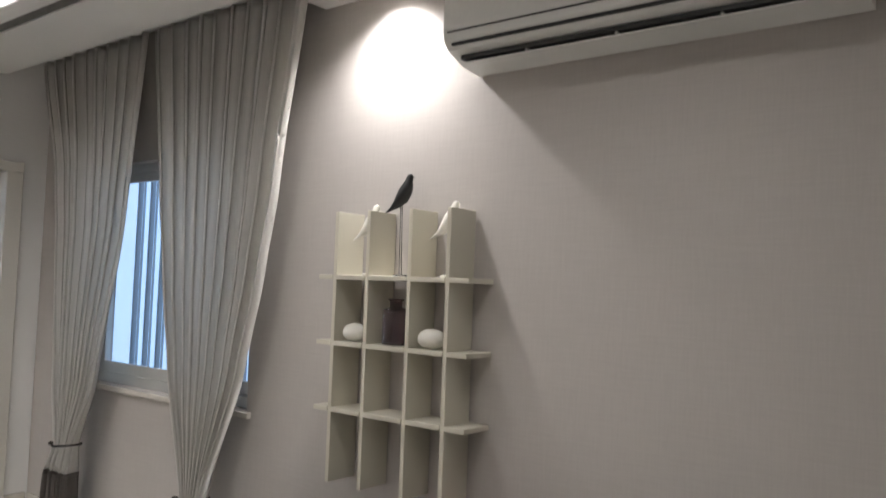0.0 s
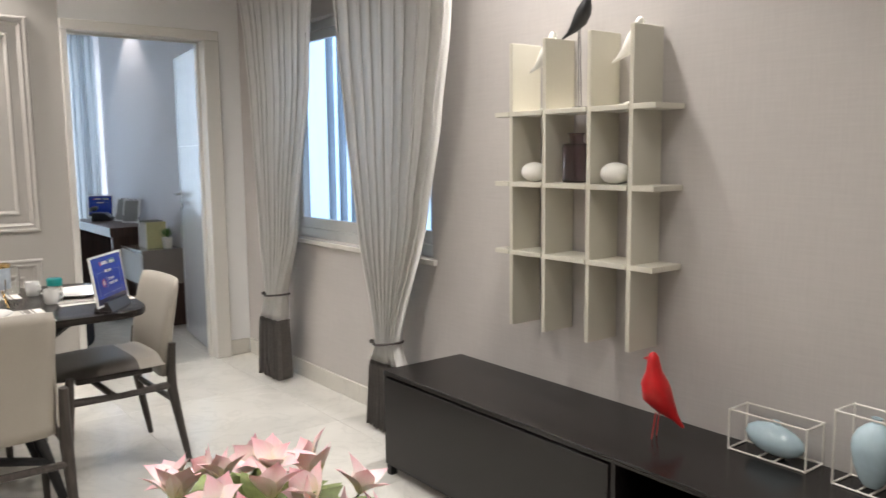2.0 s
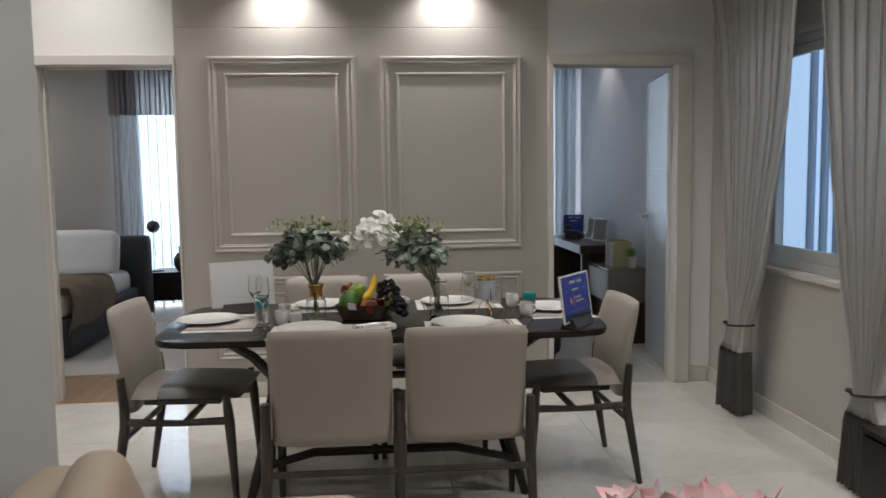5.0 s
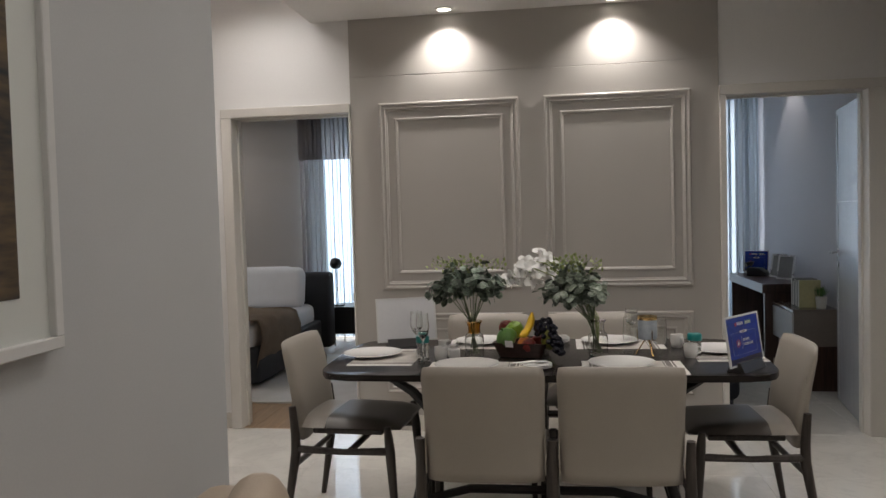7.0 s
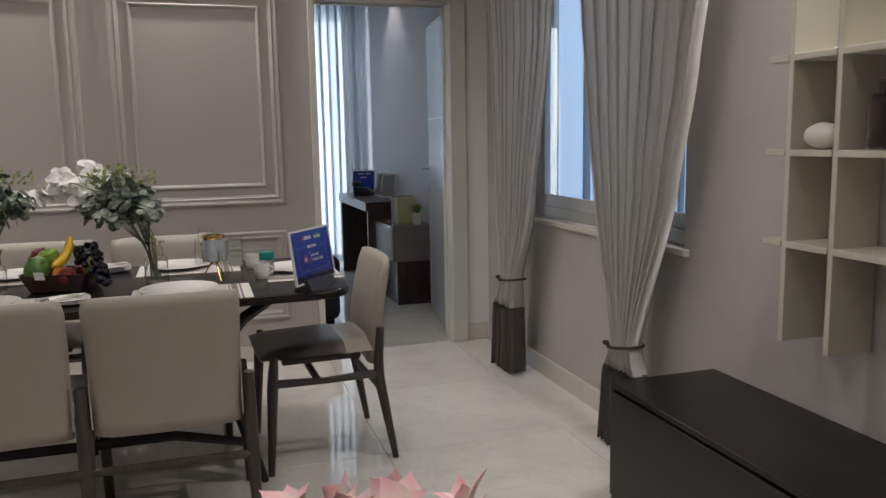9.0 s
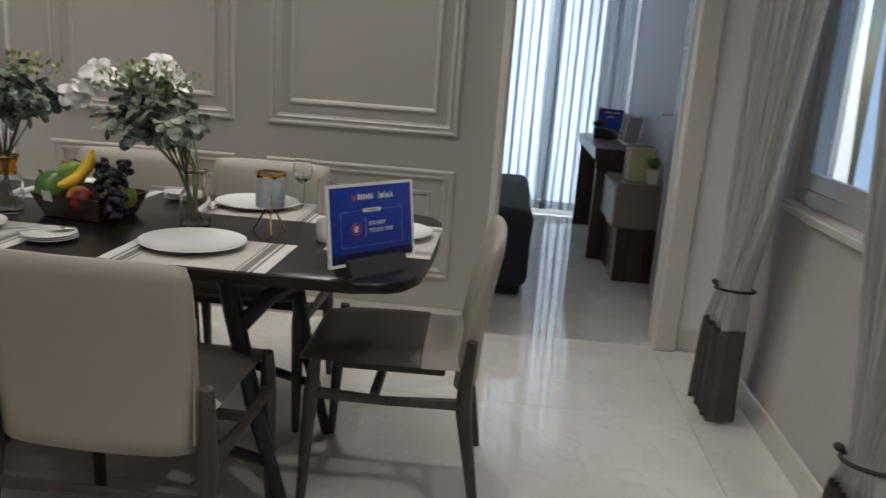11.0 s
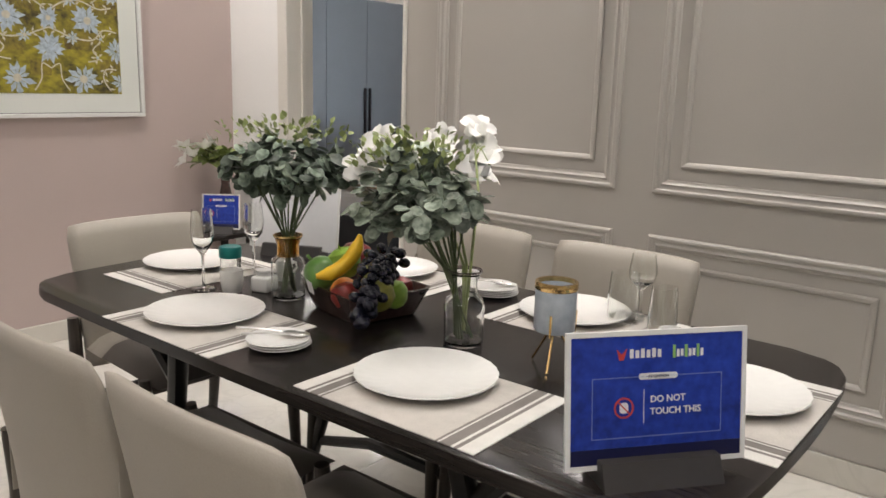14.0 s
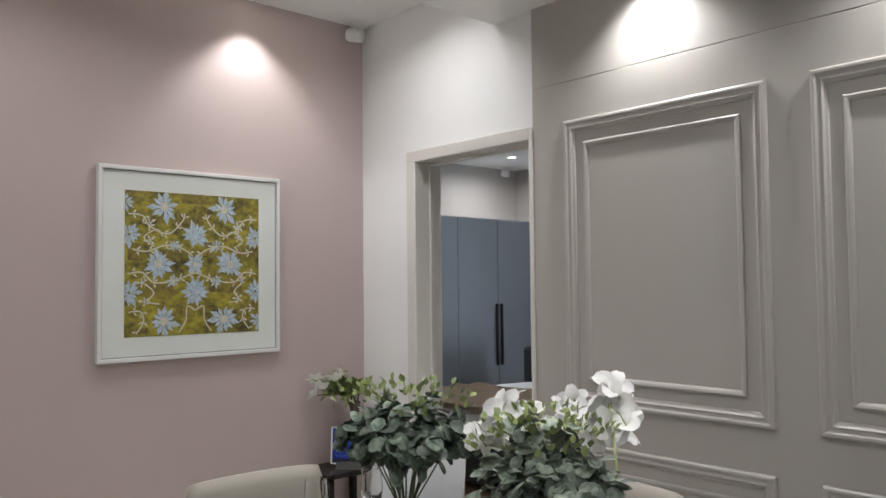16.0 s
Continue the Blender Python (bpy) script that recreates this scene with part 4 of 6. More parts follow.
# ---- wall shelf and what stands on it ----
sh = empty("wall_shelf", pose(2.666, 2.268, 0), "cream lacquered lattice shelf hung on the wall", "shelf")
SHX = (0.078, 0.250, 0.459, 0.636)
SHZ = (1.480, 1.222, 0.966)
for x in SHX:
    part("upright", boxm(x, x + 0.018, -0.150, -0.003, 0.677, 1.728, bevel=0.0015), "shelf", sh)
xs = [0.0] + [v for x in SHX for v in (x - 0.0003, x + 0.0183)] + [0.741]
for z in SHZ:
    for a, b in zip(xs[::2], xs[1::2]):
        part("board", boxm(a, b, -0.153, -0.003, z - 0.018, z, bevel=0.0015), "shelf", sh)


def egg(x, y, z, name="ceramic_pebble"):
    e = part(name, ball(0.056, (1.0, 0.85, 0.66), 3, wobble=0.05, seed=x), "ceramic", smooth=True, m=pose(x, y, z))
    return tagged(e, "matt white ceramic pebble on the lattice shelf", "ornament", "pebbles on the shelf")


egg(2.835, 2.165, SHZ[1] + 0.036)
egg(3.215, 2.165, SHZ[1] + 0.036)
jar = empty("glass_jar", pose(3.024, 2.18, SHZ[1]), "smoked glass jar with a short neck", "jar")
part("vessel", lathe([(0, 0.002), (0.045, 0.002), (0.05, 0.008), (0.05, 0.12), (0.045, 0.135), (0.024, 0.143), (0.024, 0.165), (0.03, 0.168), (0.03, 0.174), (0.021, 0.174), (0.021, 0.14), (0.04, 0.131), (0.046, 0.118), (0.046, 0.012), (0, 0.008)], 28), "smoke", jar, smooth=True)


def bird_shape(body, leg_h, plump=False):
    """A slim wooden bird along local x, head forward; rings along a spine."""
    bm = bmesh.new()
    spine = [(-0.115, 0.012, 0.004), (-0.08, 0.035, 0.011), (-0.045, 0.062, 0.026), (-0.012, 0.098, 0.040), (0.010, 0.140, 0.041), (0.024, 0.175, 0.031), (0.029, 0.198, 0.022), (0.033, 0.215, 0.021), (0.036, 0.230, 0.016), (0.037, 0.238, 0.004)]
    if plump:
        spine = [(-0.088, 0.050, 0.004), (-0.062, 0.076, 0.012), (-0.036, 0.102, 0.029), (-0.006, 0.138, 0.045), (0.003, 0.172, 0.040), (0.004, 0.202, 0.025), (0.006, 0.226, 0.020), (0.008, 0.246, 0.017), (0.008, 0.257, 0.010), (0.008, 0.262, 0.003)]
    pts = [(x * body, 0, leg_h + (z - 0.062) * body) for x, z, r in spine]
    rad = [r * body for x, z, r in spine]
    tube(pts, rad, 14, bm)
    bx0, bz0 = (0.020, 0.241) if plump else (0.045, 0.218)
    tube([(bx0 * body, 0, leg_h + (bz0 - 0.062) * body), ((bx0 + 0.018) * body, 0, leg_h + (bz0 - 0.065) * body)], [0.007 * body, 0.001], 8, bm)
    return bm


red = empty("red_bird", pose(3.465, 2.067, 0.445, 0, 0, 195), "red lacquered wooden bird on wire legs", "ornament")
part("bird_body", bird_shape(1.05, 0.062, True), "red", red, smooth=True)
for s in (-1, 1):
    part("wire_leg", tube([(-0.01, s * 0.014, 0.085), (0.0, s * 0.02, 0.0)], 0.0022, 6), "red", red)
blk = empty("black_bird", pose(3.034, 2.19, SHZ[0], 0, 0, 15), "black wooden bird on tall wire legs on the shelf", "ornament")
part("bird_body", bird_shape(0.66, 0.275), "black", blk, smooth=True)
for s in (-1, 1):
    part("wire_leg", tube([(-0.01, s * 0.006, 0.30), (-0.004, s * 0.01, 0.006)], 0.0016, 6), "black", blk)
part("foot_plate", boxm(-0.025, 0.025, -0.02, 0.02, 0.0, 0.006, bevel=0.001), "black", blk)
for x in (2.888, 3.277):
    wb = empty("white_bird", pose(x - 0.02, 2.19, SHZ[0], 0, 0, 20), "white ceramic bird on a thin stem and round foot", "ornament", "white birds on the shelf")
    part("bird_body", bird_shape(0.62, 0.17), "ceramic", wb, smooth=True)
    part("stem", tube([(0, 0, 0.18), (0, 0, 0.012)], 0.003, 6), "ceramic", wb)
    part("foot", lathe([(0, 0), (0.028, 0), (0.028, 0.008), (0.01, 0.013), (0, 0.013)], 20), "ceramic", wb, smooth=True)


# ---- on the media unit ----
def caged_vase(m, w, d, hh, tilt, label):
    c = empty("caged_vase", m, label, "ornament", "caged vases on the media unit")
    r = 0.003
    pts = [(0, 0), (w, 0), (w, d), (0, d)]
    for z in (r, hh - r):
        for (x0, y0), (x1, y1) in zip(pts, pts[1:] + pts[:1]):
            part("wire", tube([(x0, y0, z), (x1, y1, z)], r, 6), "wire", c)
    for x, y in pts:
        part("wire", tube([(x, y, 0), (x, y, hh)], r, 6), "wire", c)
    for x in (w * 0.4, w * 0.6):
        part("wire", tube([(x, 0, r), (x, d, r)], r, 6), "wire", c)
    if w > hh:
        prof = [(0, -0.046), (0.030, -0.045), (0.060, -0.036), (0.082, -0.020), (0.090, -0.002), (0.084, 0.016), (0.060, 0.032), (0.028, 0.041), (0.014, 0.044), (0.011, 0.050), (0.014, 0.055), (0.009, 0.055), (0.007, 0.044), (0, 0.040)]
    else:
        prof = [(0, -0.090), (0.020, -0.089), (0.034, -0.072), (0.051, -0.034), (0.060, 0.008), (0.058, 0.036), (0.045, 0.060), (0.026, 0.077), (0.014, 0.084), (0.012, 0.094), (0.015, 0.099), (0.010, 0.099), (0.008, 0.086), (0, 0.082)]
    mm = pose(w / 2, d / 2, 0.054 if w > hh else 0.097, 0, tilt, 0) @ Matrix.Diagonal((1, 0.46 if w > hh else 0.66, 1, 1))
    part("vase", lathe(prof, 32, m=mm), "blueglaze", c, "glossy pale blue vase", True)
    return c


caged_vase(pose(3.664, 2.160, 0.445), 0.236, 0.095, 0.125, 7, "pale blue vase lying in a cream wire cage")
caged_vase(pose(3.979, 2.149, 0.445, 0, 0, -4), 0.162, 0.095, 0.205, 2, "pale blue vase upright in a cream wire cage")


def sign(m, lines, label, width=0.285, height=0.205, blank=False, motif="hand"):
    """A framed notice on a low stand; faces local -y, bottom edge along x."""
    s = empty("notice_sign", m, label, "sign", "notices on stands")
    tilt = pose(0, 0, 0.021, -8)
    w, h, e = width, height, 0.007
    bm = bmesh.new()
    for b in ((-w / 2, w / 2, 0, 0.006, 0, e), (-w / 2, w / 2, 0, 0.006, h - e, h), (-w / 2, -w / 2 + e, 0, 0.006, e, h - e), (w / 2 - e, w / 2, 0, 0.006, e, h - e)):
        bx(bm, *b)
    part("frame", bm, "plastic", s, "white frame", m=tilt)
    part("backing", boxm(-w / 2 + 0.001, w / 2 - 0.001, 0.0062, 0.0085, 0.001, h - 0.001), "plastic", s, m=tilt)
    st = bmesh.new()
    prism([(-0.030, 0.0), (0.045, 0.0), (0.030, 0.030), (0.016, 0.036), (-0.012, 0.036)], -w * 0.33, w * 0.33, bevel=0.002, bm=st, m=pose(0, 0, 0, 90, 0, 90))
    part("stand", st, "signbase", s, "dark wedge stand")
    if blank:
        part("blank_face", boxm(-w / 2 + e, w / 2 - e, 0.0018, 0.006, e, h - e), "signwhite", s, "plain white face", m=tilt)
        return s
    face = part("printed_face", boxm(-w / 2 + e, w / 2 - e, 0.0018, 0.006, e, h - e), "bluelabel", s, "glossy blue printed notice", m=tilt)
    y = 0.0012
    part("lower_band", boxm(-w / 2 + e, w / 2 - e, y, y + 0.0004, e, e + 0.022), "navyband", face)
    lx = w * 0.36
    zb, zt = h * 0.22, h * 0.66
    for b in ((-lx, lx, y, y + 0.0004, zb, zb + 0.0008), (-lx, lx, y, y + 0.0004, zt, zt + 0.0008), (-lx, -lx + 0.0008, y, y + 0.0004, zb, zt), (lx - 0.0008, lx, y, y + 0.0004, zb, zt)):
        part("rule", boxm(*b), "signpale", face)
    part("caption_plate", prism(rounded(-0.030, 0.030, -0.0045, 0.0045, 0.0044, 4), 0, 0.0006, m=pose(0, y + 0.0006, zt + 0.0005, 90)), "signwhite", face)
    part("caption", text_mesh("ATTENTION", 0.0058, "CENTER"), "navyband", face, m=pose(0, y - 0.0002, zt - 0.0017, 90))
    part("divider", boxm(-0.022, -0.0212, y, y + 0.0004, h * 0.32, h * 0.57), "signwhite", face)
    part("symbol_ring", lathe([(0.0125, 0), (0.0150, 0), (0.0150, 0.0005), (0.0125, 0.0005), (0.0125, 0)], 28, m=pose(-0.052, y + 0.0004, h * 0.44, 90)), "signred", face)
    part("symbol", prism(rounded(-0.0065, 0.0065, -0.0075, 0.0075, 0.004, 3), 0, 0.0005, m=pose(-0.052, y + 0.0004, h * 0.44, 90)), "signwhite", face)
    part("symbol_bar", boxm(-0.013, 0.013, -0.0002, 0.0002, -0.001, 0.001), "signred", face, m=pose(-0.052, y - 0.0002, h * 0.44, 0, 45, 0))
    for k, tx in enumerate(lines):
        part("words", text_mesh(tx, 0.0135), "signwhite", face, m=pose(-0.012, y, h * 0.47 - k * 0.0175, 90))
    part("emblem", prism([(-0.008, 0.008), (0, 0.0), (0.008, 0.009), (0.003, -0.008), (-0.004, -0.008)], 0, 0.0005, m=pose(-0.056, y + 0.0004, h * 0.83, 90)), "signred", face)
    for k in range(6):
        part("brand_bar", boxm(-0.044 + k * 0.0085, -0.0385 + k * 0.0085, y, y + 0.0004, h * 0.80, h * 0.80 + 0.013 - 0.002 * (k % 2)), "signwhite", face)
    for k in range(8):
        part("brand_bar", boxm(0.022 + k * 0.0062, 0.0262 + k * 0.0062, y, y + 0.0004, h * 0.79 + 0.001 * (k % 3), h * 0.79 + 0.012 + 0.006 * (k % 3 == 0)), "signwhite" if k % 3 else "signgreen", face)
    return s


sign(pose(4.352, 2.096, 0.445, 0, 0, 5), ["PHOTOGRAPHY", "PROHIBITED"], "blue photography prohibited notice in white frame on media unit", 0.305, 0.215)
sign(pose(1.738, 0.945, 0.742, 0, 0, 142), ["DO NOT", "TOUCH THIS"], "blue do not touch notice in white frame on dining table", 0.278, 0.194)
sign(pose(1.150, -0.525, 0.742, 0, 0, 113), [], "blank white notice board on a dark stand on the table", 0.30, 0.215, blank=True)

# ---- sofa, wall picture behind it, coffee table with lilies ----
sofa = empty("sofa", pose(2.85, -0.785, 0), "tan leather sofa with rounded arms against the wall", "sofa")
part("base", boxm(0.02, 1.70, 0.02, 0.74, 0.08, 0.30, bevel=0.02, seg=2), "sofa", sofa)
for x in (0.0, 1.56):
    part("arm", boxm(x, x + 0.17, 0.06, 0.85, 0.06, 0.53, bevel=0.05, seg=4), "sofa", sofa, smooth=True)
part("backrest", boxm(0.04, 1.69, 0.02, 0.20, 0.2, 0.66, bevel=0.06, seg=4), "sofa", sofa, smooth=True)
for x in (0.175, 0.87):
    part("seat_cushion", boxm(x, x + 0.68, 0.20, 0.78, 0.30, 0.44, bevel=0.045, seg=3), "sofa", sofa, smooth=True)
c = part("cushion", boxm(-0.21, 0.21, -0.075, 0.075, -0.2, 0.2, bevel=0.07, seg=4), "sofa", sofa, "plump tan back cushion", True, m=pose(0.28, 0.27, 0.50, 16, 12, 6))
for x in (0.08, 1.64):
    for y in (0.1, 0.68):
        part("foot", boxm(x - 0.02, x + 0.02, y - 0.02, y + 0.02, 0.0, 0.08, bevel=0.004), "blackmetal", sofa)

wp = empty("wall_picture", pose(3.49, YL, 1.13), "white framed dark abstract print over the sofa", "picture")
part("frame", boxes([(0, 0.9, 0.002, 0.035, 0, 0.025), (0, 0.9, 0.002, 0.035, 1.175, 1.20), (0, 0.025, 0.002, 0.035, 0.025, 1.175), (0.875, 0.9, 0.002, 0.035, 0.025, 1.175)], bevel=0.002), "plastic", wp)
part("mount", boxm(0.025, 0.875, 0.002, 0.02, 0.025, 1.175), "mount", wp)
part("print", boxm(0.11, 0.79, 0.0205, 0.0215, 0.11, 1.09), "abstract", wp)

ct = empty("coffee_table", pose(3.37, 0.80, 0), "low round coffee table under a vase of pink lilies", "table")
part("tabletop", lathe([(0, 0.33), (0.24, 0.33), (0.25, 0.335), (0.25, 0.35), (0.245, 0.355), (0, 0.355)], 40), "tablestone", ct, smooth=True)
part("pedestal", lathe([(0, 0), (0.15, 0), (0.15, 0.012), (0.03, 0.02), (0.025, 0.33), (0, 0.33)], 28), "blackmetal", ct, smooth=True)

lv = empty("lily_vase", pose(3.37, 0.80, 0.355), "bunch of pink artificial lilies with green leaves in a white pot", "flowers")
part("pot", lathe([(0, 0), (0.06, 0), (0.075, 0.02), (0.085, 0.10), (0.08, 0.13), (0.072, 0.13), (0.076, 0.10), (0.0, 0.09)], 28), "ceramic", lv, smooth=True)


def petal_mesh(length, width, curl, n=6, cup=0.3):
    """A pointed petal or leaf along +x, curling downwards at the tip."""
    bm = bmesh.new()
    rows = []
    for i in range(n + 1):
        t = i / n
        w = width * math.sin(math.pi * min(1, t * 0.93 + 0.05)) ** 0.8 * (1 - t ** 4)
        x, z = length * t * (1 - 0.15 * curl * t), length * (0.28 * t - curl * t * t)
        rows.append([bm.verts.new((x, w * s, z + cup * w * abs(s) ** 1.5)) for s in (-1, 0, 1)])
    for a, b in zip(rows, rows[1:]):
        for k in (0, 1):
            bm.faces.new((a[k], a[k + 1], b[k + 1], b[k]))
    return bm


rng = random.Random(4)
petal = leafy = None
STEMS = 19
for i in range(STEMS):
    a = 2.399 * i
    rad = 0.285 * math.sqrt((i + 0.6) / STEMS)
    hh = 0.250 - 0.22 * rad * rad / 0.2 + rng.uniform(-0.02, 0.02)
    top = Vector((rad * math.cos(a), rad * math.sin(a), hh))
    part("stem", tube([(0.2 * top.x, 0.2 * top.y, 0.08), (0.7 * top.x, 0.7 * top.y, hh * 0.7), tuple(top)], 0.0025, 5), "stem", lv)
    lean = Euler((rng.uniform(-0.5, 0.5) - 0.5 * top.y / 0.2, rng.uniform(-0.5, 0.5) + 0.5 * top.x / 0.2, rng.uniform(0, 6)))
    head = Matrix.Translation(top) @ lean.to_matrix().to_4x4()
    for k in range(6):
        mm = head @ Matrix.Rotation(k * math.pi / 3 + rng.uniform(-0.1, 0.1), 4, "Z") @ Matrix.Rotation(-0.62 - 0.3 * (k % 2) + rng.uniform(-0.18, 0.18), 4, "Y") @ Matrix.Scale(rng.uniform(0.85, 1.1), 4)
        if petal is None:
            petal = part("petal", petal_mesh(0.096, 0.031, 0.22, n=10), "pink", lv, smooth="all", m=mm)
        else:
            again(petal, lv, mm)
for i in range(190):
    a, rad = rng.uniform(0, 6.283), 0.36 * math.sqrt(rng.random())
    z = 0.215 - 0.06 * rad / 0.2 - rng.uniform(0, 0.07)
    mm = pose(rad * 0.6 * math.cos(a), rad * 0.6 * math.sin(a), z, rng.uniform(-40, 40), rng.uniform(-50, 5), math.degrees(a) + rng.uniform(-40, 40)) @ Matrix.Scale(rng.uniform(0.7, 1.2), 4)
    if leafy is None:
        leafy = part("leaf", petal_mesh(0.125, 0.038, 0.35, cup=0.15), "lilyleaf", lv, smooth="all", m=mm)
    else:
        again(leafy, lv, mm)


# ---- table settings ----
TZ = 0.742


def placemat(x, y, a):
    p = empty("placemat", pose(x, y, TZ, 0, 0, a), "grey woven placemat with dark and pale end stripes", "placemat", "placemats on the table")
    w, d, h = 0.405, 0.285, 0.0018
    part("field", boxm(-w / 2 + 0.075, w / 2 - 0.075, -d / 2, d / 2, 0.0002, h), "mat", p)
    for s in (-1, 1):
        for x0, x1, k in ((0.0, 0.030, "matlight"), (0.030, 0.038, "matdark"), (0.038, 0.044, "matlight"), (0.044, 0.066, "matdark"), (0.066, 0.0695, "matlight"), (0.0695, 0.0745, "matdark")):
            part("stripe", boxm(s * (w / 2 - x0), s * (w / 2 - x1 + 0.0001), -d / 2, d / 2, 0.0002, h), k, p)
    return p


def plate(x, y, r=0.135, z=TZ + 0.0021):
    prof = [(0, 0), (r * 0.6, 0), (r * 0.64, 0.003), (r * 0.95, 0.014), (r, 0.0165), (r * 0.995, 0.0185), (r * 0.93, 0.0165), (r * 0.66, 0.0075), (0, 0.006)]
    bm = lathe(prof, 112)
    for v in bm.verts:
        rr = math.hypot(v.co.x, v.co.y)
        if rr > r * 0.9:
            k = 1 + 0.006 * math.cos(28 * math.atan2(v.co.y, v.co.x))
            v.co.x, v.co.y = v.co.x * k, v.co.y * k
    o = part("dinner_plate", bm, "china", smooth=True, m=pose(x, y, z))
    return tagged(o, "white china dinner plate with a scalloped rim", "plate", "plates on the table")


SET = [(1.735, -0.127, 90), (1.715, 0.507, 90), (1.13, -0.12, -90), (1.13, 0.495, -90), (1.475, -0.553, 0), (1.385, 0.925, 180)]
for x, y, a in SET:
    placemat(x, y, a)
for (x, y, a), (dx, dy) in zip(SET, ((-0.02, -0.040), (-0.040, -0.043), (-0.04, -0.04), (-0.03, -0.045), (-0.035, -0.08), (-0.04, -0.01))):
    plate(x + dx, y + dy)


def saucers(x, y, n, a, spoons=2):
    for k in range(n):
        bm = lathe([(0, 0), (0.036, 0), (0.04, 0.002), (0.062, 0.008), (0.066, 0.010), (0.064, 0.0115), (0.04, 0.005), (0, 0.004)], 40)
        o = part("saucer", bm, "china", smooth=True, m=pose(x + 0.002 * k, y, TZ + 0.0003 + k * 0.0058))
        tagged(o, "small white china saucer in a stack", "saucer", "saucers on the table")
    for k in range(spoons):
        s = empty("teaspoon", pose(x - 0.01, y - 0.02 + 0.028 * k, TZ + n * 0.0058 + 0.0085, 0, 0, a + 16 * k), "steel teaspoon lying on a saucer", "spoon", "spoons on the saucers")
        part("bowl", ball(0.015, (1.35, 0.85, 0.28), 2, (0.03, 0, 0)), "steel", s, smooth=True)
        part("shaft", tube([(0.012, 0, 0.001), (-0.03, 0, 0.004), (-0.09, 0, 0.003)], [0.0035, 0.002, 0.0035], 6, flat=0.5), "steel", s, smooth=True)


saucers(1.735, 0.119, 3, 120)
saucers(1.083, 0.198, 4, 100)


def vase(x, y, material, label, tint):
    v = empty("glass_vase", pose(x, y, TZ), label, "vase", "vases on the table")
    outer = [(0, 0.0), (0.036, 0.0), (0.042, 0.006), (0.043, 0.085), (0.039, 0.10), (0.027, 0.110), (0.0255, 0.135), (0.031, 0.153), (0.036, 0.158)]
    inner = [(0.034, 0.157), (0.029, 0.152), (0.0235, 0.135), (0.025, 0.109), (0.037, 0.098), (0.0405, 0.085), (0.0395, 0.010), (0, 0.008)]
    part("vessel", lathe(outer + inner, 32), "clear", v, smooth=True)
    part("rim", lathe([(0.0345, 0.1585), (0.0365, 0.159), (0.037, 0.162), (0.035, 0.163), (0.0335, 0.161), (0.0345, 0.1585)], 28), "gold" if tint else "smoke", v, "gilt rim", True)
    if tint:
        part("collar", lathe([(0.0275, 0.1085), (0.0262, 0.135), (0.0318, 0.1535), (0.0338, 0.1565), (0.0345, 0.156), (0.0325, 0.153), (0.0268, 0.135), (0.0283, 0.1085)], 28), "amber", v, "amber tinted neck", True)
    return v


VA, VB = (1.475, -0.160), (1.455, 0.382)
vase(*VA, "clear", "clear glass vase with an amber neck", True)
vase(*VB, "clear", "clear glass vase with a flared rim", False)


def leaf_disc(r):
    bm = bmesh.new()
    c = bm.verts.new((r * 0.9, 0, 0.10 * r))
    ring = []
    for i in range(9):
        a = math.pi + 2 * math.pi * i / 9
        ring.append(bm.verts.new((r * 0.95 + r * 1.02 * math.cos(a), r * 0.92 * math.sin(a), 0.22 * r * abs(math.sin(a)) - 0.12 * r * math.cos(a))))
    for i in range(9):
        bm.faces.new((c, ring[i], ring[(i + 1) % 9]))
    return bm


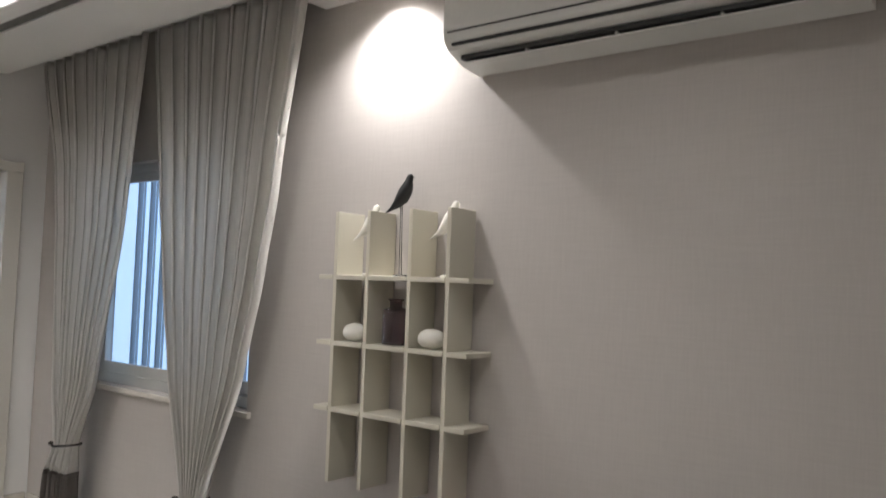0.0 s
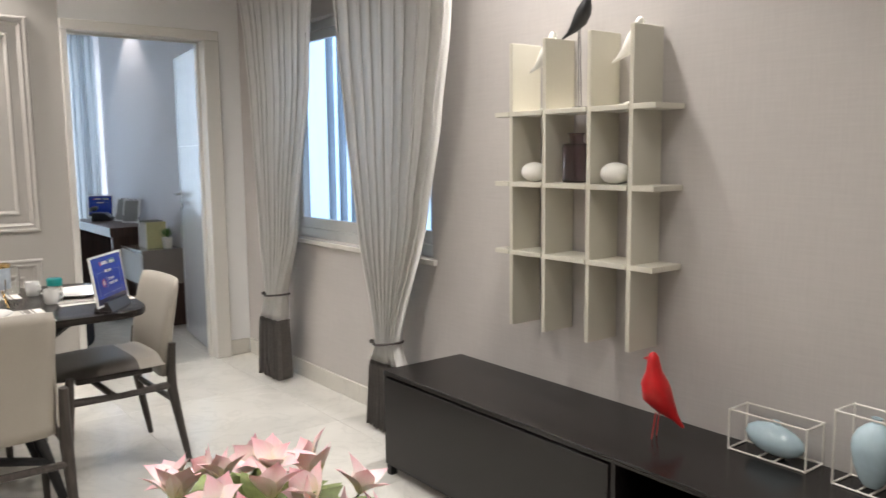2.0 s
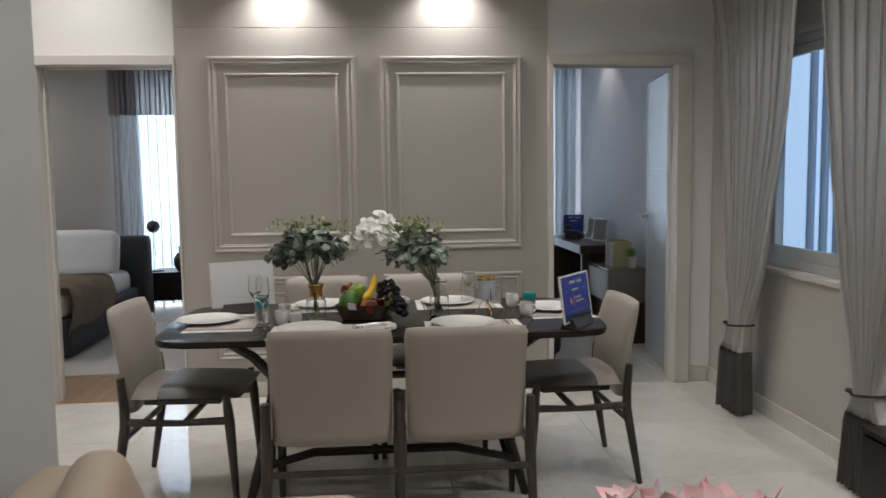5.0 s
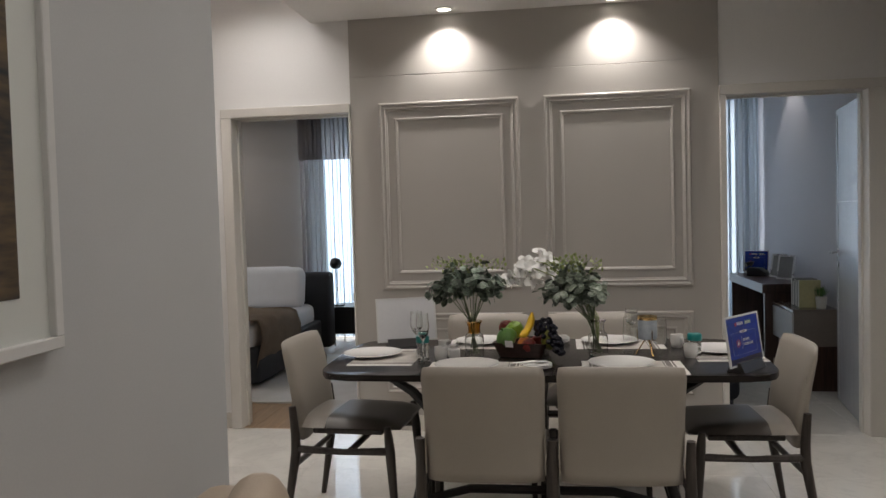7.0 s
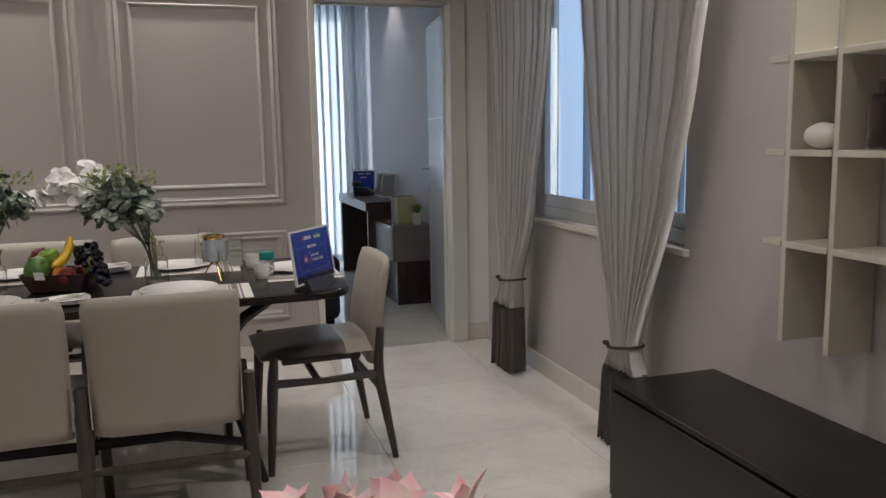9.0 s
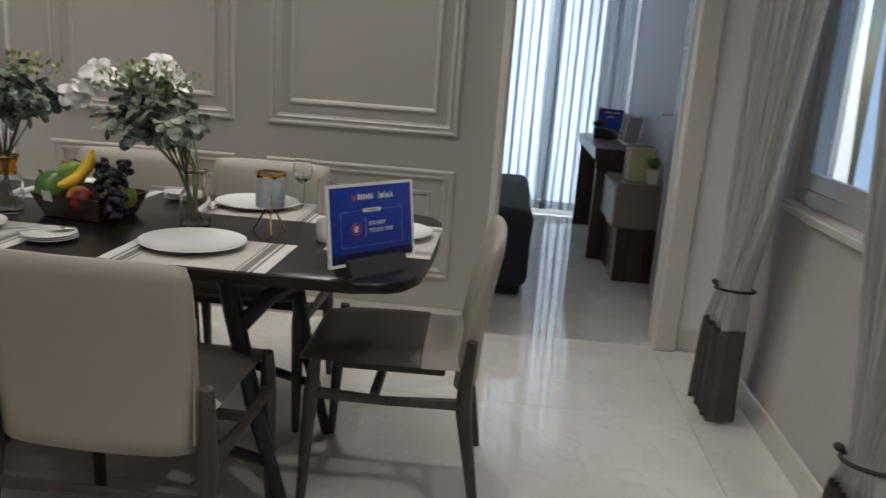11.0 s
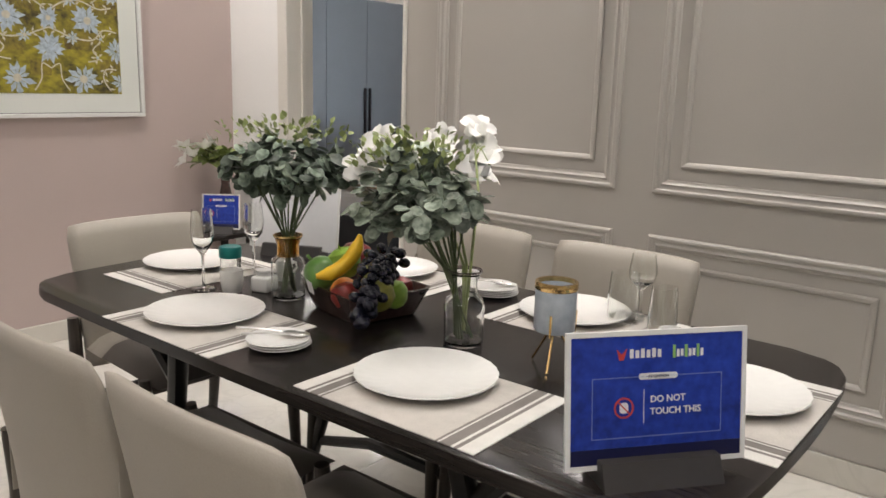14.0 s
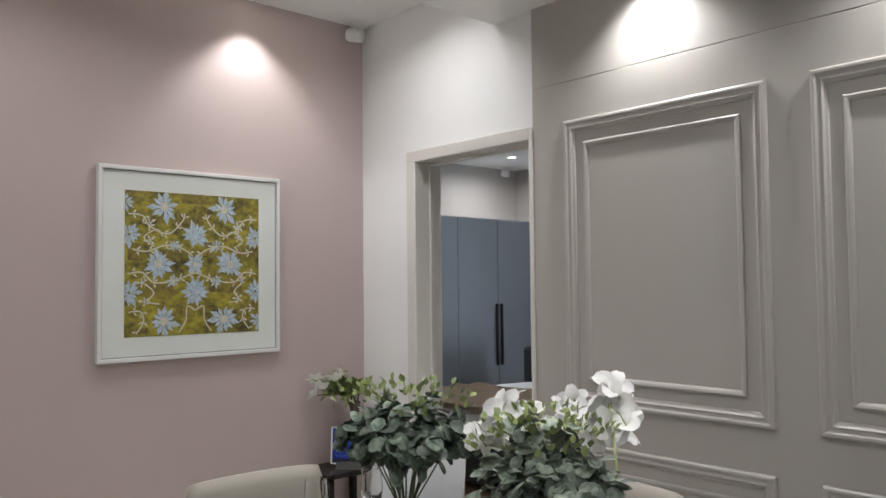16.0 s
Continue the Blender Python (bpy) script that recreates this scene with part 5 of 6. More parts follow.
def bouquet(x, y, crown, rad, seed, lean, label, pale, kind=""):
    r = random.Random(seed)
    b = empty("eucalyptus_bouquet", pose(x, y, TZ), label, "flowers", "bouquets on the table")
    cz = crown
    mesh = mesh2 = None
    tips = []
    for i in range(18):
        a = 2.399 * i
        t = (i + 0.5) / 18
        rr = math.sqrt(t) * rad[0] * 0.82
        top = Vector((lean[0] + rr * math.cos(a), lean[1] + rr * math.sin(a) * rad[1] / rad[0], cz + rad[2] * (0.75 - 1.1 * t) + r.uniform(-0.02, 0.03)))
        mid = Vector((lean[0] * 0.3 + 0.014 * math.cos(a), lean[1] * 0.3 + 0.014 * math.sin(a), 0.165))
        foot = Vector((-0.02 * math.cos(a + 0.6), -0.02 * math.sin(a + 0.6), 0.016))
        knee = mid.lerp(top, 0.55) + Vector((0, 0, 0.03))
        part("stem", tube(([tuple(foot)] if i % 2 else []) + [tuple(mid), tuple(knee), tuple(top)], ([0.0022] if i % 2 else []) + [0.0022, 0.0018, 0.001], 5), "stem", b)
        tips.append((mid, knee, top))
    rest = bmesh.new()
    for mid, knee, top in tips:
        for k in range(32):
            t = 0.08 + 0.92 * k / 31
            base = knee.lerp(top, t)
            out = Vector((base.x - lean[0] * 0.6, base.y - lean[1] * 0.6, 0.3 * (base.z - cz) - 0.03))
            yaw = math.degrees(math.atan2(out.y, out.x)) + r.uniform(-95, 95)
            mm = pose(base.x + r.uniform(-0.022, 0.022), base.y + r.uniform(-0.022, 0.022), base.z + r.uniform(-0.03, 0.012), r.uniform(-35, 35), r.uniform(-15, 75), yaw) @ Matrix.Scale(r.uniform(0.75, 1.25), 4)
            if mesh is None:
                mesh = part("leaf", leaf_disc(0.0178), "leaf" + kind, b, smooth="all", m=mm)
            elif k % 2:
                again(mesh, b, mm)
            else:
                lb = leaf_disc(0.0178)
                lb.transform(mm)
                vs = [rest.verts.new(v.co) for v in lb.verts]
                lb.verts.index_update()
                for f in lb.faces:
                    rest.faces.new([vs[v.index] for v in f.verts])
                lb.free()
    tagged(part("foliage", rest, "leafmass" + kind, b, smooth="all"), "", "", "", "stuff")
    for i in range(pale):
        a, q = r.uniform(0, 6.28), math.sqrt(r.random())
        z = cz + rad[2] * (1.0 - 0.35 * q) + r.uniform(-0.02, 0.03)
        base = Vector((lean[0] + rad[0] * 0.8 * q * math.cos(a), lean[1] + rad[1] * 0.8 * q * math.sin(a), z))
        mm = pose(*base, r.uniform(-30, 30), r.uniform(-80, -5), math.degrees(a) + r.uniform(-60, 60)) @ Matrix.Scale(r.uniform(0.7, 1.2), 4)
        if mesh2 is None:
            mesh2 = part("sprig_leaf", petal_mesh(0.019, 0.007, 0.1, n=4), "leafpale", b, smooth="all", m=mm)
        else:
            again(mesh2, b, mm)
    return b


bouquet(*VA, 0.345, (0.205, 0.225, 0.085), 11, (-0.02, -0.025), "dense bunch of grey-green eucalyptus in a glass vase", 130)
bouquet(*VB, 0.318, (0.16, 0.17, 0.11), 23, (0.05, -0.105), "drooping bunch of pale eucalyptus in a glass vase", 150, "2")

def round_petal(length, width):
    bm = bmesh.new()
    rows = []
    for i in range(7):
        t = i / 6
        w = width * math.sqrt(max(0.02, 1 - (2 * t - 1.05) ** 2 / 1.12))
        z = length * (0.16 * math.sin(3.0 * t) - 0.20 * t * t)
        rows.append([bm.verts.new((length * (t + 0.02 * abs(q)), w * q, z + 0.16 * w * q * q)) for q in (-1, -0.5, 0, 0.5, 1)])
    for a, b in zip(rows, rows[1:]):
        for k in range(4):
            bm.faces.new((a[k], a[k + 1], b[k + 1], b[k]))
    return bm


# white orchids: two long sprays arching out of the second vase
orch = empty("orchid_spray", pose(*VB, TZ), "white artificial orchid sprays arching from a glass vase", "flowers")
r = random.Random(8)
pm = None
SPRAYS = [
    ([(0, 0, 0.03), (-0.012, 0.004, 0.17), (-0.13, -0.07, 0.31), (-0.30, -0.21, 0.395), (-0.37, -0.26, 0.395), (-0.40, -0.29, 0.33)], 13, 0.051),
    ([(0, 0, 0.03), (-0.005, -0.010, 0.17), (-0.06, -0.14, 0.33), (-0.10, -0.29, 0.39), (-0.11, -0.36, 0.375), (-0.12, -0.41, 0.345)], 10, 0.043),
    ([(0, 0, 0.03), (-0.008, -0.004, 0.17), (-0.10, -0.13, 0.34), (-0.16, -0.22, 0.40), (-0.19, -0.27, 0.41), (-0.20, -0.31, 0.40)], 5, 0.036),
]
for arc, heads, size in SPRAYS:
    part("stem", tube(arc, [0.0036, 0.0034, 0.003, 0.0026, 0.002, 0.0015], 6), "leafpale", orch, smooth=True)
    for i in range(heads):
        t = 3.0 + 2.0 * i / (heads - 1)
        k = min(4, int(t))
        p0 = Vector(arc[k]).lerp(Vector(arc[k + 1]), t - k)
        off = Vector((r.uniform(-0.02, 0.04), r.uniform(-0.045, 0.045), r.uniform(-0.055, 0.035)))
        head = Matrix.Translation(p0 + off) @ Euler((r.uniform(-0.9, 0.7), 1.05 + r.uniform(-0.6, 0.4), 0.5 + r.uniform(-1.3, 1.3))).to_matrix().to_4x4()
        part("flower_stalk", tube([tuple(p0), tuple(p0 + off * 0.5 + Vector((0, 0, 0.01))), tuple(p0 + off)], 0.0014, 5), "leafpale", orch)
        for q in range(5):
            mm = head @ Matrix.Rotation(q * 2 * math.pi / 5, 4, "Z") @ Matrix.Rotation(-0.42 + r.uniform(-0.35, 0.35), 4, "Y") @ Matrix.Scale(size / 0.052 * (1.12 if q in (1, 4) else 0.9) * r.uniform(0.92, 1.06), 4)
            if pm is None:
                pm = part("petal", round_petal(0.054, 0.0215), "petal", orch, smooth="all", m=mm)
            else:
                again(pm, orch, mm)
        part("flower_heart", ball(0.005, (1, 1, 1), 1), "leafpale", orch, m=head)

# fruit bowl
fb = empty("fruit_bowl", pose(1.425, 0.060, TZ, 0, 0, -12) @ Matrix.Scale(1.05, 4), "square brown lacquer bowl holding fruit", "bowl")
bm = bmesh.new()
lev = [(0.085, 0.0), (0.092, 0.004), (0.115, 0.062), (0.118, 0.066), (0.112, 0.066), (0.088, 0.010), (0.0, 0.009)]
rings = []
for q, z in lev:
    if q == 0:
        rings.append([bm.verts.new((0, 0, z))])
    else:
        rings.append([bm.verts.new((x, y, z)) for x, y in rounded(-q * 0.92, q * 0.92, -q, q, 0.02, 4)])
for a, b in zip(rings, rings[1:]):
    for i in range(len(a)):
        j = (i + 1) % len(a)
        if len(b) == 1:
            bm.faces.new((a[i], a[j], b[0]))
        else:
            bm.faces.new((a[i], a[j], b[j], b[i]))
bm.faces.new(rings[0][::-1])
part("dish", bm, "bowl", fb, smooth=True)
part("tag", boxm(-0.018, 0.018, -0.0006, 0.0006, -0.014, 0.014), "signwhite", fb, "small white card", m=pose(0.122, -0.035, 0.066, 14, 0, 78))


def fruit(name, bm, material, m, label, cat="fruit"):
    o = part(name, bm, material, smooth=True, m=m)
    return tagged(o, label, cat, "fruit in the bowl")


FX, FY = 1.425, 0.060


def apple(r):
    bm = lathe([(0, -0.80 * r), (0.35 * r, -0.92 * r), (0.75 * r, -0.62 * r), (1.0 * r, 0.05 * r), (0.86 * r, 0.62 * r), (0.45 * r, 0.86 * r), (0.15 * r, 0.74 * r), (0, 0.62 * r)], 24)
    tube([(0, 0, 0.6 * r), (0.08 * r, 0, 1.1 * r)], 0.002, 5, bm)
    return bm


fruit("green_apple", apple(0.040), "greenfruit", pose(FX + 0.028, FY - 0.040, TZ + 0.118, 15, 10), "shiny green apple on top of the fruit")
fruit("red_apple", apple(0.040), "redfruit", pose(FX - 0.050, FY - 0.080, TZ + 0.112, -15, 5), "dark red apple in the fruit bowl")
fruit("red_apple", apple(0.034), "redfruit", pose(FX + 0.085, FY + 0.02, TZ + 0.058, 25, 0), "red apple low in the bowl")
fruit("red_apple", apple(0.033), "redfruit", pose(FX - 0.057, FY + 0.063, TZ + 0.055, 5, 0), "red apple under the grapes")
fruit("green_apple", apple(0.034), "greenfruit", pose(FX + 0.02, FY + 0.112, TZ + 0.066, 20, 10), "green apple behind the pear")
fruit("orange", ball(0.034, sub=3, wobble=0.02), "orange", pose(FX + 0.072, FY + 0.005, TZ + 0.062), "small orange in the fruit bowl")
bm = lathe([(0, -0.036), (0.02, -0.038), (0.036, -0.02), (0.038, 0.002), (0.026, 0.03), (0.016, 0.045), (0.008, 0.052), (0, 0.053)], 24)
tube([(0, 0, 0.05), (0.004, 0.002, 0.068)], 0.002, 5, bm)
fruit("pear", bm, "pear", pose(FX + 0.075, FY + 0.112, TZ + 0.080, 12, 16), "green pear beside the grapes")
bm = ball(0.044, (1, 1, 0.95), 3)
for v in bm.verts:
    a = math.atan2(v.co.y, v.co.x)
    k = 1 + 0.10 * math.cos(4 * a) * (1 - abs(v.co.z) / 0.052)
    v.co.x, v.co.y = v.co.x * k, v.co.y * k
tube([(0, 0, 0.036), (0.003, 0, 0.056)], 0.004, 6, bm)
fruit("green_pepper", bm, "pepper", pose(FX + 0.070, FY - 0.075, TZ + 0.092, 30, 20, 20), "green pepper leaning over the bowl's edge", "vegetable")
bm = bmesh.new()
pts, rad = [], []
for i in range(11):
    t = i / 10
    a = lerp(-0.75, 0.75, t)
    pts.append((0.10 * math.sin(a), 0, 0.10 * (1 - math.cos(a))))
    rad.append(0.0165 * min(1, 0.35 + 3.2 * t, 0.30 + 3.2 * (1 - t)))
tube(pts, rad, 16, bm)
fruit("banana", bm, "banana", pose(FX + 0.085, FY + 0.022, TZ + 0.134, 0, -42, 150), "ripe yellow banana lying across the fruit")
gp = empty("grapes", pose(FX + 0.005, FY + 0.07, TZ + 0.122), "hanging bunch of dark grapes", "fruit", "fruit in the bowl")
rr = random.Random(3)
gm = None
for i in range(92):
    t = i / 91
    c = Vector((0.165 * t, 0.085 * t, 0.012 - 0.088 * t * t))
    w = 0.043 * (1 - 0.60 * t)
    m = pose(c.x + rr.uniform(-w, w) * 0.9, c.y + rr.uniform(-w, w) * 1.0, c.z + rr.uniform(-w, w) * 0.7, rr.uniform(0, 90), rr.uniform(0, 90))
    if gm is None:
        gm = part("grape", ball(0.0122, (1, 1, 1.25), 2), "grape", gp, smooth="all", m=m)
    else:
        again(gm, gp, m)

# candle holder on a brass tripod
ch = empty("candle_holder", pose(1.442, 0.594, TZ) @ Matrix.Scale(1.2, 4), "pale blue candle pot with a gilt rim on brass legs", "candle holder")
part("pot", lathe([(0, 0.062), (0.031, 0.062), (0.034, 0.066), (0.034, 0.138), (0.031, 0.138), (0.031, 0.075), (0, 0.07)], 32), "candle", ch, smooth=True)
part("gilt_band", lathe([(0.0345, 0.132), (0.0352, 0.133), (0.0352, 0.143), (0.0345, 0.145), (0.0305, 0.145), (0.0305, 0.138), (0.0345, 0.132)], 32), "gold", ch, "polished gilt rim", True)
for k in range(3):
    a = math.radians(20 + 120 * k)
    part("leg", tube([(0.006 * math.cos(a), 0.006 * math.sin(a), 0.064), (0.044 * math.cos(a), 0.044 * math.sin(a), 0.002)], 0.0022, 6), "gold", ch)
    part("bracket", tube([(0.0355 * math.cos(a), 0.0355 * math.sin(a), 0.058), (0.0365 * math.cos(a), 0.0365 * math.sin(a), 0.095)], 0.002, 6), "gold", ch)


def wine_glass(x, y, hh=0.20, r=0.030):
    pr = [(0, 0.0), (0.032, 0.0), (0.030, 0.003), (0.006, 0.006), (0.0035, 0.012), (0.0035, hh * 0.42), (0.008, hh * 0.46), (r * 0.85, hh * 0.58), (r, hh * 0.72), (r * 0.84, hh), (r * 0.80, hh), (r * 0.95, hh * 0.72), (r * 0.8, hh * 0.59), (0, hh * 0.475)]
    o = part("wine_glass", lathe(pr, 28), "clear", smooth=True, m=pose(x, y, TZ + 0.0003))
    return tagged(o, "empty clear stemmed wine glass", "glass", "glasses on the table")


def tumbler(x, y, hh=0.115, r=0.033):
    pr = [(0, 0), (r * 0.85, 0), (r, 0.006), (r * 1.02, hh * 0.5), (r * 0.9, hh), (r * 0.86, hh), (r * 0.96, hh * 0.5), (r * 0.92, 0.012), (0, 0.010)]
    o = part("tumbler", lathe(pr, 28), "clear", smooth=True, m=pose(x, y, TZ + 0.0003))
    return tagged(o, "empty clear glass tumbler", "glass", "glasses on the table")


wine_glass(1.577, -0.375, 0.21)
wine_glass(1.365, -0.440, 0.195)
tumbler(1.058, 0.556, 0.118, 0.037)
wine_glass(0.985, 0.567, 0.152, 0.034)
tumbler(1.13, 0.685, 0.12, 0.031)


def mug(x, y, a, label, hh=0.060, r=0.030):
    c = empty("cup", pose(x, y, TZ, 0, 0, a), label, "cup", "cups on the table")
    part("vessel", lathe([(0, 0), (r * 0.72, 0), (r * 0.85, 0.004), (r, hh * 0.55), (r * 0.98, hh), (r * 0.9, hh), (r * 0.92, hh * 0.55), (r * 0.7, 0.008), (0, 0.007)], 28), "china", c, smooth=True)
    part("handle", tube([(r * 0.92, 0, hh * 0.8), (r * 1.45, 0, hh * 0.78), (r * 1.55, 0, hh * 0.5), (r * 0.95, 0, hh * 0.28)], 0.004, 6), "china", c, smooth=True)


mug(1.542, -0.302, 200, "small white china cup by the fruit bowl")
mug(1.225, 0.748, 30, "small white china cup near the table end")
mug(1.485, 0.768, 60, "white china cup beside the blue notice")
mug(1.37, -0.309, 160, "white china cup beside the glasses")
sj = empty("sugar_jar", pose(1.478, -0.254, TZ, 0, 0, 20), "small square white china jar with a lid", "jar")
part("jar_body", boxm(-0.026, 0.026, -0.026, 0.026, 0, 0.042, bevel=0.008, seg=3), "china", sj, smooth=True)
part("lid", lathe([(0, 0.0425), (0.018, 0.0425), (0.018, 0.050), (0.021, 0.052), (0.021, 0.057), (0, 0.059)], 24), "china", sj, smooth=True)


def tealight(x, y):
    c = empty("capped_jar", pose(x, y, TZ), "small glass jar with a teal cap", "jar", "teal capped jars")
    part("vessel", lathe([(0, 0), (0.026, 0), (0.028, 0.004), (0.028, 0.068), (0.025, 0.068), (0.025, 0.006), (0, 0.005)], 24), "clear", c, smooth=True)
    part("cap", lathe([(0, 0.0685), (0.029, 0.0685), (0.030, 0.072), (0.030, 0.094), (0.027, 0.098), (0, 0.098)], 24), "teal", c, "teal plastic cap", True)


tealight(1.479, -0.393)
tealight(1.45, 0.79)

# ---- framed print on the mauve wall ----
pic = empty("framed_print", pose(0.538, YP, 1.078), "white framed floral print in olive and pale blue", "picture")
PW, PH = 0.908, 0.892
fr = bmesh.new()
for b in ((0, PW, 0.001, 0.04, 0, 0.018), (0, PW, 0.001, 0.04, PH - 0.018, PH), (0, 0.018, 0.001, 0.04, 0.018, PH - 0.018), (PW - 0.018, PW, 0.001, 0.04, 0.018, PH - 0.018)):
    bx(fr, *b, bevel=0.002)
part("frame", fr, "plastic", pic, "thin white frame")
part("mount", boxm(0.0185, PW - 0.0185, 0.001, 0.026, 0.0185, PH - 0.0185), "mount", pic, "wide pale mount")
# grey strips on the mount's edge paint the shade inside the frame
for b in ((0.0185, PW - 0.0185, 0.0262, 0.0268, 0.0185, 0.0225), (0.0185, PW - 0.0185, 0.0262, 0.0268, PH - 0.0225, PH - 0.0185), (0.0185, 0.0225, 0.0262, 0.0268, 0.023, PH - 0.023), (PW - 0.0225, PW - 0.0185, 0.0262, 0.0268, 0.023, PH - 0.023)):
    part("shadow_line", boxm(*b), "bookgrey", pic, "grey strip standing for the shaded gap inside the frame")
A0, A1, B0, B1 = 0.117, 0.788, 0.110, 0.782
art = part("print", boxm(A0, A1, 0.0262, 0.0275, B0, B1), "canvas", pic, "olive and yellow ground")


def art_xy(u, v):
    """u to the right as seen from the room, v up, both 0 to 1."""
    return A1 - u * (A1 - A0), B0 + v * (B1 - B0)


def bloom(u, v, r, petals, material, seed):
    q = random.Random(seed)
    x, z = art_xy(u, v)
    bm = bmesh.new()
    for k in range(petals):
        a = 2 * math.pi * k / petals + q.uniform(-0.08, 0.08)
        L = r * q.uniform(0.72, 1.22)
        c, s = math.cos(a), math.sin(a)
        out = [(0.12, -0.04), (0.45, -0.10), (0.62, -0.17), (0.80, -0.08), (1.0, 0), (0.80, 0.08), (0.62, 0.17), (0.45, 0.10), (0.12, 0.04)]
        vs = [bm.verts.new((x + L * (p * c - w * s), 0.0279, z + L * (p * s + w * c))) for p, w in out]
        for vv in vs:
            vv.co.x = min(max(vv.co.x, A0 + 0.001), A1 - 0.001)
            vv.co.z = min(max(vv.co.z, B0 + 0.001), B1 - 0.001)
        bm.faces.new(vs)
    part("printed_flower", bm, material, art)
    if A0 + r < x < A1 - r:
        part("flower_centre", lathe([(0, 0), (r * 0.24, 0), (r * 0.22, 0.0003), (0, 0.0003)], 14, m=pose(x, 0.0284, z, 90)), "artblue" if material == "artcream" else "artcream" if seed % 3 else "artblue", art)


def vine(pts, w, material="artcream"):
    P = []
    for u, v in pts:
        x, z = art_xy(u, v)
        P.append(Vector((x, 0.0277, z)))
    fine = []
    for i in range(len(P) - 1):
        p0, p1, p2, p3 = P[max(0, i - 1)], P[i], P[i + 1], P[min(len(P) - 1, i + 2)]
        for k in range(5):
            t = k / 5
            fine.append(0.5 * ((2 * p1) + (p2 - p0) * t + (2 * p0 - 5 * p1 + 4 * p2 - p3) * t * t + (3 * p1 - p0 - 3 * p2 + p3) * t ** 3))
    fine.append(P[-1])
    bm = bmesh.new()
    prev = None
    for i, p in enumerate(fine):
        d = (fine[min(i + 1, len(fine) - 1)] - fine[max(i - 1, 0)]).normalized()
        n = Vector((-d.z, 0, d.x)) * w
        cur = (bm.verts.new(p + n), bm.verts.new(p - n))
        if prev:
            bm.faces.new((prev[0], cur[0], cur[1], prev[1]))
        prev = cur
        if i % 4 == 2 and w > 0.003:
            for sgn in (-1, 1):
                q0, side = p + n * sgn, Vector((-d.z, 0, d.x)) * sgn
                pts4 = [q0, q0 + side * 0.010 + d * 0.002, q0 + side * 0.020 + d * 0.016, q0 + side * 0.006 + d * 0.012]
                if all(A0 < e.x < A1 and B0 < e.z < B1 for e in pts4):
                    bm.faces.new([bm.verts.new(e + Vector((0, 0.0001, 0))) for e in pts4])
    part("printed_vine", bm, material, art)


for u0, u1, v0, v1 in ((0.0, 0.13, 0.93, 1.0), (0.36, 0.56, 0.78, 0.86), (0.78, 0.99, 0.55, 0.63), (0.02, 0.12, 0.52, 0.64), (0.56, 0.70, 0.56, 0.66), (0.10, 0.34, 0.28, 0.36), (0.60, 0.86, 0.30, 0.42), (0.36, 0.50, 0.12, 0.22), (0.84, 0.995, 0.15, 0.24), (0.01, 0.16, 0.02, 0.06), (0.40, 0.62, 0.93, 0.995), (0.26, 0.42, 0.54, 0.60)):
    xa, za = art_xy(u0, v0)
    xb, zb = art_xy(u1, v1)
    part("printed_patch", boxm(xb, xa, 0.0270, 0.0276, za, zb), "artbrown", art)
k = 0
for u, v, rr_, n in ((0.27, 0.90, 0.075, 11), (0.72, 0.90, 0.075, 11), (0.5, 0.71, 0.068, 14), (0.23, 0.50, 0.072, 14), (0.77, 0.50, 0.072, 14), (0.5, 0.30, 0.068, 14), (0.27, 0.10, 0.078, 11), (0.72, 0.10, 0.078, 11),
                    (0.03, 0.70, 0.06, 12), (0.97, 0.70, 0.06, 12), (0.03, 0.30, 0.06, 12), (0.97, 0.30, 0.06, 12), (0.0, 0.92, 0.05, 10), (1.0, 0.08, 0.05, 10)):
    k += 1
    bloom(u, v, rr_, n, "artblue", k)
for u, v in ((0.34, 0.63), (0.66, 0.63), (0.34, 0.38), (0.66, 0.38)):
    k += 1
    bloom(u, v, 0.034, 8, "artblue", k)
bloom(0.5, 0.5, 0.05, 16, "artblue", 40)
for u, v in ((0.17, 0.78), (0.83, 0.78), (0.17, 0.66), (0.83, 0.70), (0.14, 0.24), (0.83, 0.25), (0.12, 0.37), (0.86, 0.38)):
    k += 1
    bloom(u, v, 0.03, 5, "artcream", k)
for s in (0, 1):
    f = (lambda u: u) if s == 0 else (lambda u: 1 - u)
    vine([(f(0.02), 0.84), (f(0.12), 0.83), (f(0.17), 0.76), (f(0.30), 0.71), (f(0.40), 0.80), (f(0.42), 0.86)], 0.0035)
    vine([(f(0.05), 0.60), (f(0.15), 0.585), (f(0.28), 0.63), (f(0.40), 0.61), (f(0.48), 0.56)], 0.0032)
    vine([(f(0.02), 0.43), (f(0.12), 0.44), (f(0.20), 0.37), (f(0.34), 0.38), (f(0.42), 0.41), (f(0.50), 0.44)], 0.0035)
    vine([(f(0.03), 0.17), (f(0.11), 0.17), (f(0.13), 0.10), (f(0.08), 0.02)], 0.0032)
    vine([(f(0.38), 0.02), (f(0.43), 0.10), (f(0.44), 0.20), (f(0.50), 0.17)], 0.003)
    vine([(f(0.20), 0.62), (f(0.13), 0.68), (f(0.22), 0.74), (f(0.26), 0.69)], 0.003)
    vine([(f(0.14), 0.36), (f(0.20), 0.30), (f(0.16), 0.24), (f(0.24), 0.22)], 0.003)

